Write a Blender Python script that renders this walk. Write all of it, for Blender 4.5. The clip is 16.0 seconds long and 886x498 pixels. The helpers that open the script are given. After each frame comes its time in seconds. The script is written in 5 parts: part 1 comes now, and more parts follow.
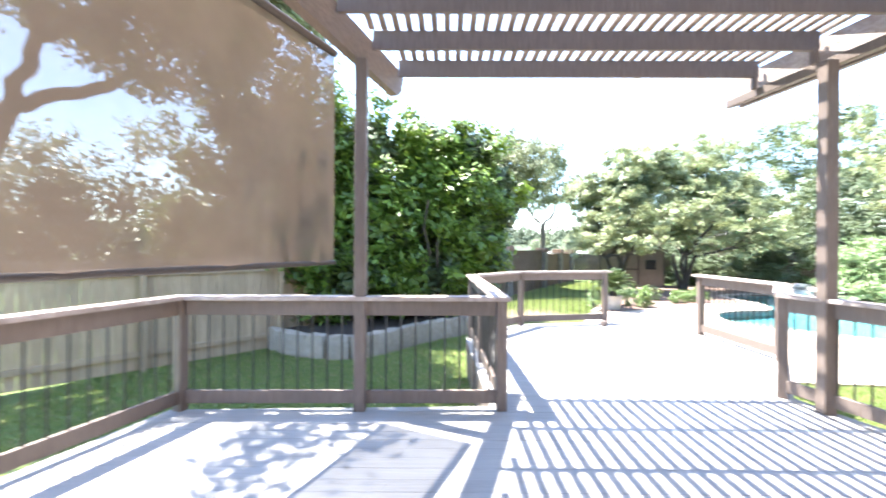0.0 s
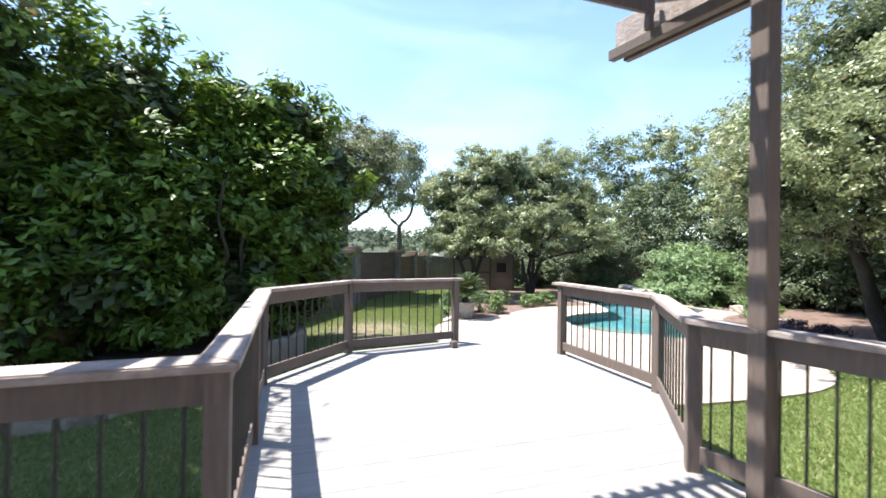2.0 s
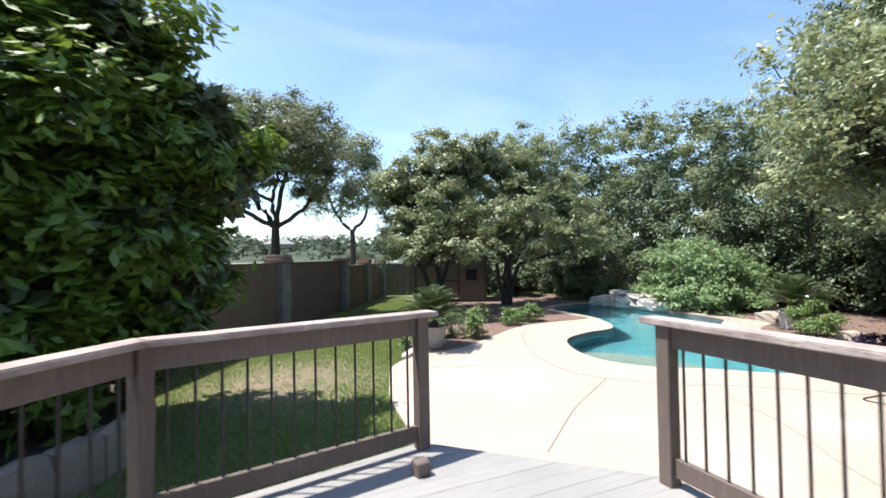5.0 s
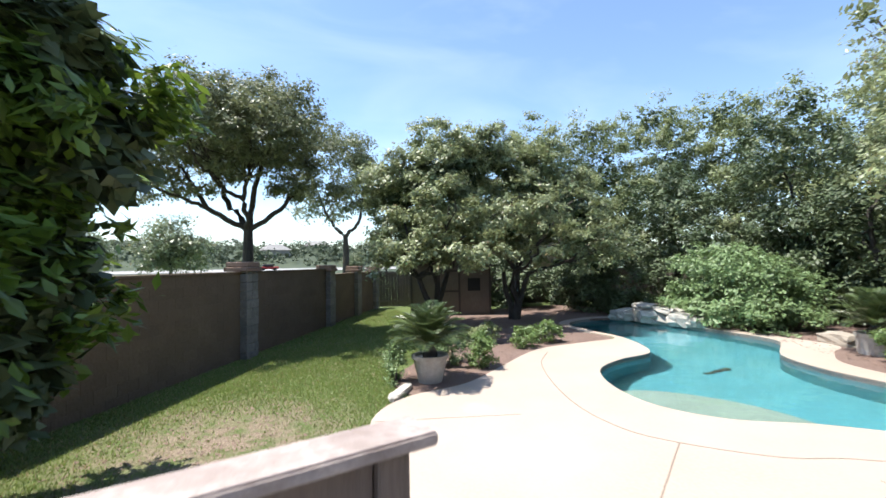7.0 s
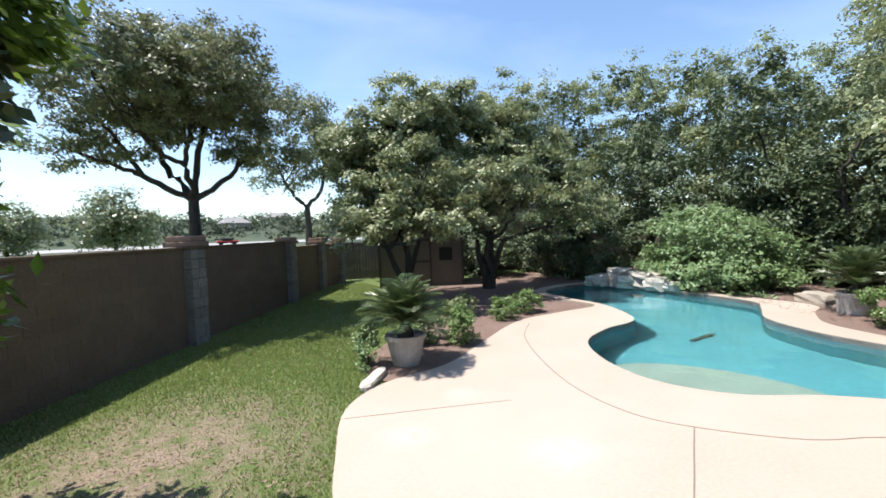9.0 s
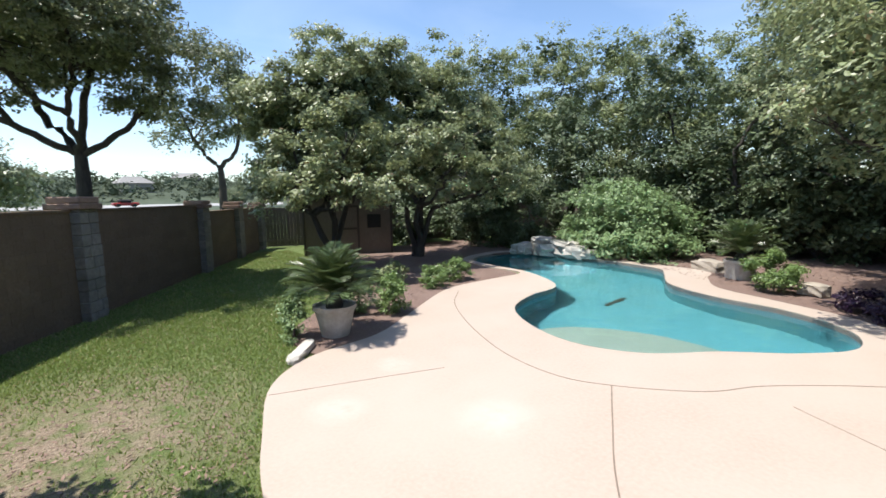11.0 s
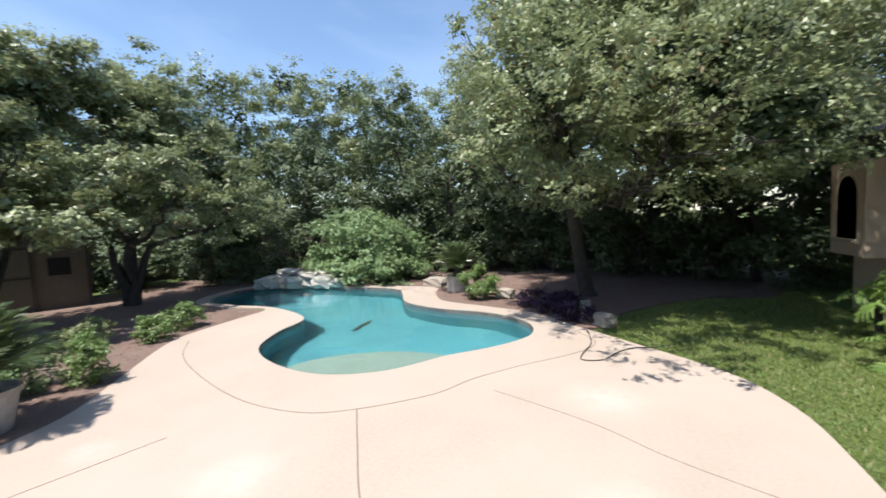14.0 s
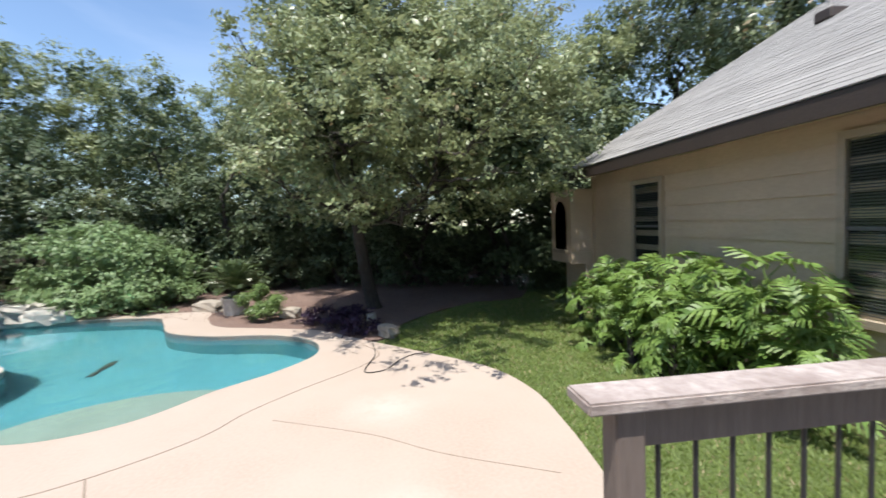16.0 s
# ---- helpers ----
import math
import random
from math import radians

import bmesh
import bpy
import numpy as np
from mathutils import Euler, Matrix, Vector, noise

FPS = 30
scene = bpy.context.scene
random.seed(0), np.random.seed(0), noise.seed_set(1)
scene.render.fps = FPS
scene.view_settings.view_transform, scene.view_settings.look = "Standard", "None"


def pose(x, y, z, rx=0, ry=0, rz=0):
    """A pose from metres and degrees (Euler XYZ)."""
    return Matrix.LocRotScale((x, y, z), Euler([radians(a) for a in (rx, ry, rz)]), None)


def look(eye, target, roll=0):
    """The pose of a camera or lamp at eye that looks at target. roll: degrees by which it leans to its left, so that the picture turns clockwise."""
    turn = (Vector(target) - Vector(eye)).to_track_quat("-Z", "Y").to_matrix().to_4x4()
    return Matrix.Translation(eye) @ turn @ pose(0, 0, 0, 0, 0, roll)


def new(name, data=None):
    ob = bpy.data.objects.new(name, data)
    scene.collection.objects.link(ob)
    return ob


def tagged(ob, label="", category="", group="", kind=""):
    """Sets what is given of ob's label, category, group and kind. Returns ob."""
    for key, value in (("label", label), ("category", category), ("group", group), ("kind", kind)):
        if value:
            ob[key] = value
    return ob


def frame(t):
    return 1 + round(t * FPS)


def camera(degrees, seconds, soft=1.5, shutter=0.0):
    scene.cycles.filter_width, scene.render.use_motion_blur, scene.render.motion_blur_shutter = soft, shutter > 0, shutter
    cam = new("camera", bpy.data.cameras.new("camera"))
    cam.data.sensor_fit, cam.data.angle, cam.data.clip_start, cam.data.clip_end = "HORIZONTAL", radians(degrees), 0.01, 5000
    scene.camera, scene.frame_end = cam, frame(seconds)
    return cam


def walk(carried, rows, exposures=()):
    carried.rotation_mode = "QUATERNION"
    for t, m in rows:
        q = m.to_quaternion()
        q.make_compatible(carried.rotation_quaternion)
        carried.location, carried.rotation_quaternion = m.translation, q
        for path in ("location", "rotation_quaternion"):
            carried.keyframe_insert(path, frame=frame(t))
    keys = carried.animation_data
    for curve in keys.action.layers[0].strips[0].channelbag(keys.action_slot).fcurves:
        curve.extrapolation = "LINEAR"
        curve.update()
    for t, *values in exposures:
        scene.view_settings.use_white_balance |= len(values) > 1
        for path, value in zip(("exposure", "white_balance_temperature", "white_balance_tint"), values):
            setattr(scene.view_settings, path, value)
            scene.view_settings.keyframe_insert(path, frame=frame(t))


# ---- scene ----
cam = camera(91.4, 16.0, soft=1.6, shutter=0.5)
PATH = [
    (0, (0.713, 0.720, 1.495), (0.699, 2.720, 1.49), 0.3),
    (0.5, (0.886, 1.114, 1.486), (1.191, 3.090, 1.442), 1.3),
    (1, (1.076, 1.656, 1.532), (1.607, 3.583, 1.5), -0.9),
    (1.5, (1.34, 2.228, 1.535), (1.946, 4.134, 1.526), -0.4),
    (2, (1.545, 2.803, 1.489), (2.159, 4.707, 1.499), 0.8),
    (2.5, (1.697, 3.367, 1.514), (2.396, 5.239, 1.419), -0.9),
    (3, (1.894, 3.899, 1.559), (2.565, 5.783, 1.538), -0.4),
    (3.5, (2.069, 4.468, 1.561), (2.743, 6.350, 1.574), -1.3),
    (4, (2.325, 5.06, 1.525), (3.045, 6.926, 1.465), -1.9),
    (4.5, (2.583, 5.665, 1.475), (3.251, 7.550, 1.463), -0.1),
    (4.7, (2.661, 5.941, 1.47), (3.408, 7.795, 1.508), -0.5),
    (6.8, (3.535, 8.127, 1.502), (4.384, 9.937, 1.531), -1.9),
    (7, (3.60, 8.32, 1.513), (4.391, 10.156, 1.58), -0.9),
    (7.5, (3.699, 8.701, 1.523), (4.521, 10.522, 1.594), -2.8),
    (8, (3.749, 8.911, 1.515), (4.685, 10.678, 1.472), -3.9),
    (8.2, (3.773, 8.978, 1.512), (4.661, 10.770, 1.492), -2.6),
    (10.3, (3.879, 9.356, 1.501), (4.982, 11.008, 1.27), -1.1),
    (10.5, (3.863, 9.358, 1.504), (4.999, 10.987, 1.268), -1.0),
    (11, (3.842, 9.358, 1.514), (5.043, 10.939, 1.273), -1.0),
    (11.5, (3.841, 9.331, 1.511), (5.115, 10.856, 1.283), -1.2),
    (12, (3.85, 9.316, 1.515), (5.232, 10.746, 1.302), -1.5),
    (12.5, (3.865, 9.291, 1.519), (5.359, 10.605, 1.322), -1.8),
    (13, (3.879, 9.246, 1.528), (5.519, 10.377, 1.355), -2.1),
    (13.5, (3.901, 9.224, 1.536), (5.677, 10.131, 1.392), -2.1),
    (14, (3.919, 9.178, 1.554), (5.786, 9.880, 1.411), -2.5),
    (14.5, (3.918, 9.125, 1.568), (5.845, 9.644, 1.427), -2.1),
    (15, (3.896, 9.101, 1.586), (5.873, 9.382, 1.471), -2.1),
    (15.5, (3.92, 9.062, 1.587), (5.916, 9.088, 1.473), -2.1),
    (16, (3.932, 9.017, 1.589), (5.916, 8.793, 1.471), -2.2),
]
EXPOSURES = [(0.0, 2.95), (0.5, 2.55), (1.0, 2.1), (1.5, 1.55), (2.0, 1.37), (2.5, 1.2), (3.5, 1.03), (4.5, 0.92), (7.0, 0.92), (8.2, 0.82), (10.5, 0.64), (16.0, 0.61)]
walk(cam, [(t, look(eye, target, roll)) for t, eye, target, roll in PATH], EXPOSURES)

# ---- world and sun ----
SHADOW = Vector((0.37, -0.18, -1.0))
world = bpy.data.worlds.new("sky")
scene.world = world
world.use_nodes = True
wn = world.node_tree
sky = wn.nodes.new("ShaderNodeTexSky")
sky.sky_type, sky.sun_disc = "NISHITA", False
sky.sun_elevation = math.asin(1 / SHADOW.length)
sky.sun_rotation = math.atan2(-SHADOW.x, -SHADOW.y)
sky.air_density, sky.dust_density, sky.ozone_density = 1.0, 0.35, 3.0
wn.nodes["Background"].inputs["Strength"].default_value = 0.15
cirrus = wn.nodes.new("ShaderNodeTexNoise")
cirrus.inputs["Scale"].default_value, cirrus.inputs["Detail"].default_value, cirrus.inputs["Distortion"].default_value = 2.2, 5, 0.8
veil = wn.nodes.new("ShaderNodeMapRange")
veil.inputs["From Min"].default_value, veil.inputs["From Max"].default_value, veil.inputs["To Max"].default_value = 0.42, 0.85, 0.14
blend = wn.nodes.new("ShaderNodeMix")
blend.data_type = "RGBA"
blend.inputs[7].default_value = (8.0, 8.4, 9.0, 1)
aim, squash = wn.nodes.new("ShaderNodeTexCoord"), wn.nodes.new("ShaderNodeMapping")
squash.inputs["Scale"].default_value = (1, 1, 3)
wn.links.new(aim.outputs["Generated"], squash.inputs["Vector"])
wn.links.new(squash.outputs[0], cirrus.inputs["Vector"])
wn.links.new(cirrus.outputs["Fac"], veil.inputs["Value"])
wn.links.new(veil.outputs[0], blend.inputs[0])
wn.links.new(sky.outputs[0], blend.inputs[6])
wn.links.new(blend.outputs[2], wn.nodes["Background"].inputs["Color"])
sun = new("sun", bpy.data.lights.new("sun", "SUN"))
sun.data.energy, sun.data.angle, sun.data.color = 5.0, radians(0.55), (1.0, 0.955, 0.88)
sun.matrix_world = look((0, 0, 30), Vector((0, 0, 30)) + SHADOW)

DECK, PATIO, GROUND, WATER = 0.0, -0.56, -0.60, -0.655


# ---- materials ----
def material(name):
    m = bpy.data.materials.new(name)
    m.use_nodes = True
    return m, m.node_tree, m.node_tree.nodes["Principled BSDF"]


def mix_color(tree, fac, a, b, mode="MIX"):
    n = tree.nodes.new("ShaderNodeMix")
    n.data_type, n.blend_type = "RGBA", mode
    for socket, value in ((n.inputs[0], fac), (n.inputs[6], a), (n.inputs[7], b)):
        if isinstance(value, (int, float)):
            socket.default_value = value
        elif isinstance(value, tuple):
            socket.default_value = (*value, 1)
        else:
            tree.links.new(value, socket)
    return n.outputs[2]


def place(tree):
    return tree.nodes.new("ShaderNodeNewGeometry").outputs["Position"]


def noise_of(tree, scale, detail=4, stretch=(1, 1, 1), low=0.3, high=0.7, rough=0.6):
    m = tree.nodes.new("ShaderNodeMapping")
    m.inputs["Scale"].default_value = stretch
    tree.links.new(place(tree), m.inputs["Vector"])
    n = tree.nodes.new("ShaderNodeTexNoise")
    n.inputs["Scale"].default_value, n.inputs["Detail"].default_value = scale, detail
    n.inputs["Roughness"].default_value = rough
    tree.links.new(m.outputs[0], n.inputs["Vector"])
    r = tree.nodes.new("ShaderNodeMapRange")
    r.inputs["From Min"].default_value, r.inputs["From Max"].default_value = low, high
    tree.links.new(n.outputs["Fac"], r.inputs["Value"])
    return r.outputs[0]


def bump_of(tree, shader, height, strength, distance=0.01):
    b = tree.nodes.new("ShaderNodeBump")
    b.inputs["Strength"].default_value, b.inputs["Distance"].default_value = strength, distance
    tree.links.new(height, b.inputs["Height"])
    tree.links.new(b.outputs[0], shader.inputs["Normal"])


def surface(name, dark, light, fine=60, coarse=2.0, rough=0.7, bump=0.3, stretch=(1, 1, 1), vary=0.0, stain=None, metal=0.0, spec=0.5):
    """A surface with fine grain, coarse patches and, for separate pieces, a shade of their own."""
    m, tree, p = material(name)
    grain = noise_of(tree, fine, 5, stretch)
    c = mix_color(tree, grain, dark, light)
    patch = noise_of(tree, coarse, 3, low=0.35, high=0.75)
    c = mix_color(tree, patch, c, stain or tuple(0.42 * (a + b) for a, b in zip(dark, light)))
    if vary:
        info = tree.nodes.new("ShaderNodeObjectInfo")
        hsv = tree.nodes.new("ShaderNodeHueSaturation")
        r = tree.nodes.new("ShaderNodeMapRange")
        r.inputs["To Min"].default_value, r.inputs["To Max"].default_value = 1 - vary, 1 + vary
        tree.links.new(info.outputs["Random"], r.inputs["Value"])
        tree.links.new(r.outputs[0], hsv.inputs["Value"])
        tree.links.new(c, hsv.inputs["Color"])
        c = hsv.outputs[0]
    tree.links.new(c, p.inputs["Base Color"])
    p.inputs["Roughness"].default_value, p.inputs["Metallic"].default_value = rough, metal
    p.inputs["Specular IOR Level"].default_value = spec
    if bump:
        bump_of(tree, p, grain, bump)
    return m


def leaf_material(name, dark, light, rough=0.36, glow=0.35, dry=None, dry_part=0.04):
    """Leaves, each of its own green, that let some light through."""
    m, tree, p = material(name)
    geo = tree.nodes.new("ShaderNodeNewGeometry")
    rnd = geo.outputs["Random Per Island"]
    c = mix_color(tree, rnd, dark, light)
    c = mix_color(tree, noise_of(tree, 0.9, 2, low=0.35, high=0.7), c, tuple(0.6 * a + 0.4 * b for a, b in zip(light, dark)))
    if dry:
        ramp = tree.nodes.new("ShaderNodeMath")
        ramp.operation = "GREATER_THAN"
        ramp.inputs[1].default_value = 1 - dry_part
        tree.links.new(rnd, ramp.inputs[0])
        c = mix_color(tree, ramp.outputs[0], c, dry)
    tree.links.new(c, p.inputs["Base Color"])
    p.inputs["Roughness"].default_value = rough
    tr = tree.nodes.new("ShaderNodeBsdfTranslucent")
    hsv = tree.nodes.new("ShaderNodeHueSaturation")
    hsv.inputs["Hue"].default_value, hsv.inputs["Value"].default_value = 0.485, 1.5
    tree.links.new(c, hsv.inputs["Color"])
    tree.links.new(hsv.outputs[0], tr.inputs["Color"])
    mixer = tree.nodes.new("ShaderNodeMixShader")
    mixer.inputs[0].default_value = glow
    tree.links.new(p.outputs[0], mixer.inputs[1])
    tree.links.new(tr.outputs[0], mixer.inputs[2])
    tree.links.new(mixer.outputs[0], tree.nodes["Material Output"].inputs["Surface"])
    return m


M_DECK = surface("weathered_deck_board", (0.264, 0.254, 0.251), (0.330, 0.317, 0.310), 35, 1.3, 0.75, 0.3, (0.08, 1, 1), 0.045)
M_STAIN = surface("brown_stained_wood", (0.110, 0.083, 0.071), (0.185, 0.145, 0.126), 45, 3, 0.62, 0.3, (1, 1, 0.12), 0.08)
M_CAP = surface("worn_rail_cap_wood", (0.31, 0.255, 0.235), (0.51, 0.445, 0.415), 40, 4, 0.68, 0.35, (0.6, 0.6, 1), 0.08, (0.23, 0.18, 0.16))
M_SLAT = surface("pergola_slat_wood", (0.16, 0.115, 0.09), (0.27, 0.205, 0.165), 40, 3, 0.65, 0.3, (1, 0.1, 1), 0.1)
M_IRON = surface("black_painted_iron", (0.012, 0.012, 0.013), (0.03, 0.03, 0.03), 90, 6, 0.45, 0.1)
M_CONCRETE = surface("tan_sealed_concrete", (0.385, 0.308, 0.252), (0.438, 0.356, 0.296), 25, 0.6, 0.62, 0.08, (1, 1, 1), 0, (0.45, 0.376, 0.32))
def add_stains(m, spots, colour):
    """Pale mineral stains round some spots of a floor."""
    tree, p = m.node_tree, m.node_tree.nodes["Principled BSDF"]
    c = p.inputs["Base Color"].links[0].from_socket
    for x, y, r in spots:
        d = tree.nodes.new("ShaderNodeVectorMath")
        d.operation = "DISTANCE"
        d.inputs[1].default_value = (x, y, PATIO)
        tree.links.new(place(tree), d.inputs[0])
        f = tree.nodes.new("ShaderNodeMapRange")
        f.inputs["From Min"].default_value, f.inputs["From Max"].default_value, f.inputs["To Max"].default_value = r, 0.05, 0.3
        tree.links.new(d.outputs["Value"], f.inputs["Value"])
        k = tree.nodes.new("ShaderNodeMath")
        k.operation = "MULTIPLY"
        tree.links.new(f.outputs[0], k.inputs[0]), tree.links.new(noise_of(tree, 6, 4, low=0.25, high=0.55), k.inputs[1])
        c = mix_color(tree, k.outputs[0], c, colour)
    tree.links.new(c, p.inputs["Base Color"])


add_stains(M_CONCRETE, [(6.55, 12.15, 0.45), (5.45, 13.25, 0.35), (7.0, 9.0, 0.5), (9.0, 9.2, 0.6), (6.5, 13.9, 0.3)], (0.62, 0.57, 0.52))
M_JOINT = surface("joint_sealant", (0.17, 0.13, 0.10), (0.26, 0.20, 0.155), 30, 3, 0.85, 0.2)
M_PLASTER = surface("teal_pool_plaster", (0.045, 0.175, 0.21), (0.06, 0.21, 0.25), 12, 1.2, 0.6, 0.05)
M_SHELF = surface("pale_pool_shelf_plaster", (0.154, 0.189, 0.168), (0.189, 0.224, 0.196), 12, 1.5, 0.6, 0.05)
M_TILE = surface("blue_grey_waterline_tile", (0.09, 0.15, 0.18), (0.18, 0.25, 0.28), 14, 3, 0.25, 0.1)
M_STONE = surface("pale_limestone", (0.36, 0.335, 0.295), (0.57, 0.54, 0.49), 9, 2, 0.85, 0.6, (1, 1, 1), 0.14)
M_BLOCK = surface("limestone_wall_block", (0.270, 0.232, 0.188), (0.413, 0.367, 0.307), 10, 2, 0.88, 0.6, (1, 1, 1), 0.16)
M_STUCCO = surface("brown_fence_wall_block", (0.125, 0.085, 0.055), (0.175, 0.122, 0.080), 22, 1.2, 0.9, 0.5, (1, 1, 1), 0.07)
M_COLUMN = surface("grey_limestone_column_block", (0.165, 0.15, 0.132), (0.27, 0.25, 0.225), 11, 2.5, 0.88, 0.6, (1, 1, 1), 0.13)
M_CAPBRICK = surface("brown_brick_cap", (0.20, 0.125, 0.09), (0.30, 0.20, 0.15), 20, 4, 0.85, 0.5, (1, 1, 1), 0.15)
M_FENCEWOOD = surface("weathered_cedar_picket", (0.33, 0.245, 0.155), (0.50, 0.385, 0.26), 30, 2, 0.8, 0.4, (1, 1, 0.08), 0.12)
# Old fence wood, its colour darkened to carry the tree shade.
M_DARKFENCE = surface("shade_dark_fence_board", (0.08, 0.06, 0.05), (0.16, 0.125, 0.105), 30, 2, 0.85, 0.4, (1, 1, 0.08), 0.15)
M_SIDING = surface("tan_painted_siding", (0.46, 0.355, 0.258), (0.535, 0.42, 0.315), 30, 0.9, 0.7, 0.12, (0.3, 1, 1), 0.03)
M_TRIM = surface("dark_brown_trim_paint", (0.045, 0.033, 0.028), (0.075, 0.056, 0.047), 35, 2, 0.55, 0.15)
M_TRIMTAN = surface("tan_window_trim_paint", (0.34, 0.27, 0.20), (0.42, 0.34, 0.26), 35, 2, 0.6, 0.1)
M_SHINGLE = surface("grey_asphalt_shingle", (0.195, 0.189, 0.182), (0.351, 0.338, 0.325), 50, 1.3, 0.9, 0.4, (1, 1, 1), 0.13)
M_BLIND = surface("grey_window_blind", (0.075, 0.08, 0.082), (0.11, 0.115, 0.118), 30, 2, 0.5, 0.0)
M_INSIDE = surface("dark_room", (0.015, 0.015, 0.016), (0.025, 0.025, 0.026), 5, 1, 0.9, 0.0)
M_BARK = surface("dark_oak_bark", (0.032, 0.027, 0.023), (0.085, 0.072, 0.062), 18, 2.5, 0.95, 0.9, (1, 1, 0.25))
M_MULCH = surface("reddish_mulch_and_leaves", (0.096, 0.060, 0.048), (0.240, 0.160, 0.132), 30, 1.3, 0.95, 0.9, (1, 1, 1), 0, (0.20, 0.14, 0.115))
M_CHIP = surface("mulch_chip", (0.13, 0.08, 0.06), (0.36, 0.25, 0.2), 8, 3, 0.95, 0.3)
M_POT = surface("whitish_plant_pot", (0.42, 0.40, 0.37), (0.58, 0.56, 0.52), 15, 3, 0.8, 0.3, (1, 1, 1), 0, (0.33, 0.29, 0.25))
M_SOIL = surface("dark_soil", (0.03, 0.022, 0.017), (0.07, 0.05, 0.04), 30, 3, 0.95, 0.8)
M_SHED = surface("tan_shed_panel", (0.125, 0.10, 0.08), (0.18, 0.148, 0.12), 25, 1.5, 0.75, 0.2, (1, 1, 0.2), 0.04)
M_FARWALL = surface("pale_house_wall", (0.220, 0.199, 0.173), (0.273, 0.252, 0.220), 2, 0.3, 0.85, 0.0)
M_ROAD = surface("pale_asphalt_road", (0.30, 0.29, 0.28), (0.38, 0.37, 0.35), 3, 0.2, 0.9, 0.1)
M_HILL = surface("far_slope_scrub", (0.032, 0.048, 0.024), (0.075, 0.095, 0.048), 0.25, 0.03, 0.95, 0.0)
M_RED = surface("red_car_paint", (0.30, 0.02, 0.02), (0.4, 0.03, 0.03), 10, 2, 0.3, 0.0)
M_RUBBER = surface("black_rubber", (0.015, 0.015, 0.015), (0.03, 0.03, 0.03), 40, 4, 0.8, 0.1)

L_HEDGE = leaf_material("glossy_hedge_leaf", (0.012, 0.03, 0.008), (0.19, 0.31, 0.045), 0.42, 0.24)
L_OAK = leaf_material("live_oak_leaf", (0.075, 0.10, 0.052), (0.28, 0.325, 0.18), 0.36, 0.25, (0.22, 0.17, 0.09), 0.04)
L_OAKDARK = leaf_material("deep_green_tree_leaf", (0.085, 0.112, 0.05), (0.325, 0.375, 0.175), 0.42, 0.25)
# Brighter copy of the live oak leaf, sunlight put into its colour.
L_OAKSUN = leaf_material("sunlit_live_oak_leaf", (0.075, 0.098, 0.046), (0.36, 0.41, 0.205), 0.4, 0.25, (0.24, 0.19, 0.1), 0.02)
# Leaf of the evergreens, also the dark colour painting shade inside crowns.
L_UNDER = leaf_material("evergreen_and_crown_shade_leaf", (0.03, 0.052, 0.024), (0.13, 0.175, 0.08), 0.55, 0.1)
L_STREET = leaf_material("olive_street_oak_leaf", (0.07, 0.085, 0.042), (0.23, 0.26, 0.14), 0.45, 0.26)
L_MOUND = leaf_material("dusty_green_shrub_leaf", (0.095, 0.165, 0.065), (0.26, 0.36, 0.16), 0.48, 0.22)
L_LIME = leaf_material("yellow_green_shrub_leaf", (0.085, 0.15, 0.04), (0.2, 0.285, 0.095), 0.4, 0.25)
L_CYCAD = leaf_material("stiff_sago_leaflet", (0.03, 0.055, 0.02), (0.12, 0.165, 0.06), 0.3, 0.12)
L_PHILO = leaf_material("bright_philodendron_leaf", (0.075, 0.15, 0.028), (0.21, 0.31, 0.075), 0.5, 0.2, (0.33, 0.29, 0.09), 0.025)
L_PURPLE = leaf_material("purple_heart_leaf", (0.018, 0.007, 0.024), (0.048, 0.018, 0.054), 0.4, 0.2)
L_GRASS = leaf_material("lawn_grass_blade", (0.10, 0.16, 0.034), (0.255, 0.325, 0.095), 0.55, 0.28, (0.38, 0.32, 0.18), 0.10)
L_FAR = leaf_material("distant_tree_foliage", (0.045, 0.064, 0.036), (0.10, 0.125, 0.075), 0.9, 0.08)


def lawn_material():
    m, tree, p = material("lawn_with_bare_patches")
    fine = noise_of(tree, 45, 4)
    c = mix_color(tree, fine, (0.065, 0.102, 0.024), (0.165, 0.22, 0.062))
    c = mix_color(tree, noise_of(tree, 1.4, 4, low=0.45, high=0.75), c, (0.135, 0.18, 0.05))
    d = tree.nodes.new("ShaderNodeVectorMath")
    d.operation = "DISTANCE"
    d.inputs[1].default_value = (3.2, 14.2, GROUND)
    tree.links.new(place(tree), d.inputs[0])
    far = tree.nodes.new("ShaderNodeMapRange")
    far.inputs["From Min"].default_value, far.inputs["From Max"].default_value = 2.4, 0.4
    tree.links.new(d.outputs["Value"], far.inputs["Value"])
    both = tree.nodes.new("ShaderNodeMath")
    both.operation = "MULTIPLY"
    tree.links.new(far.outputs[0], both.inputs[0])
    tree.links.new(noise_of(tree, 3.0, 5, low=0.36, high=0.56), both.inputs[1])
    soil = mix_color(tree, noise_of(tree, 38, 4), (0.17, 0.115, 0.075), (0.42, 0.34, 0.25))
    c = mix_color(tree, both.outputs[0], c, soil)
    tree.links.new(c, p.inputs["Base Color"])
    p.inputs["Roughness"].default_value = 0.95
    bump_of(tree, p, fine, 0.8, 0.03)
    return m


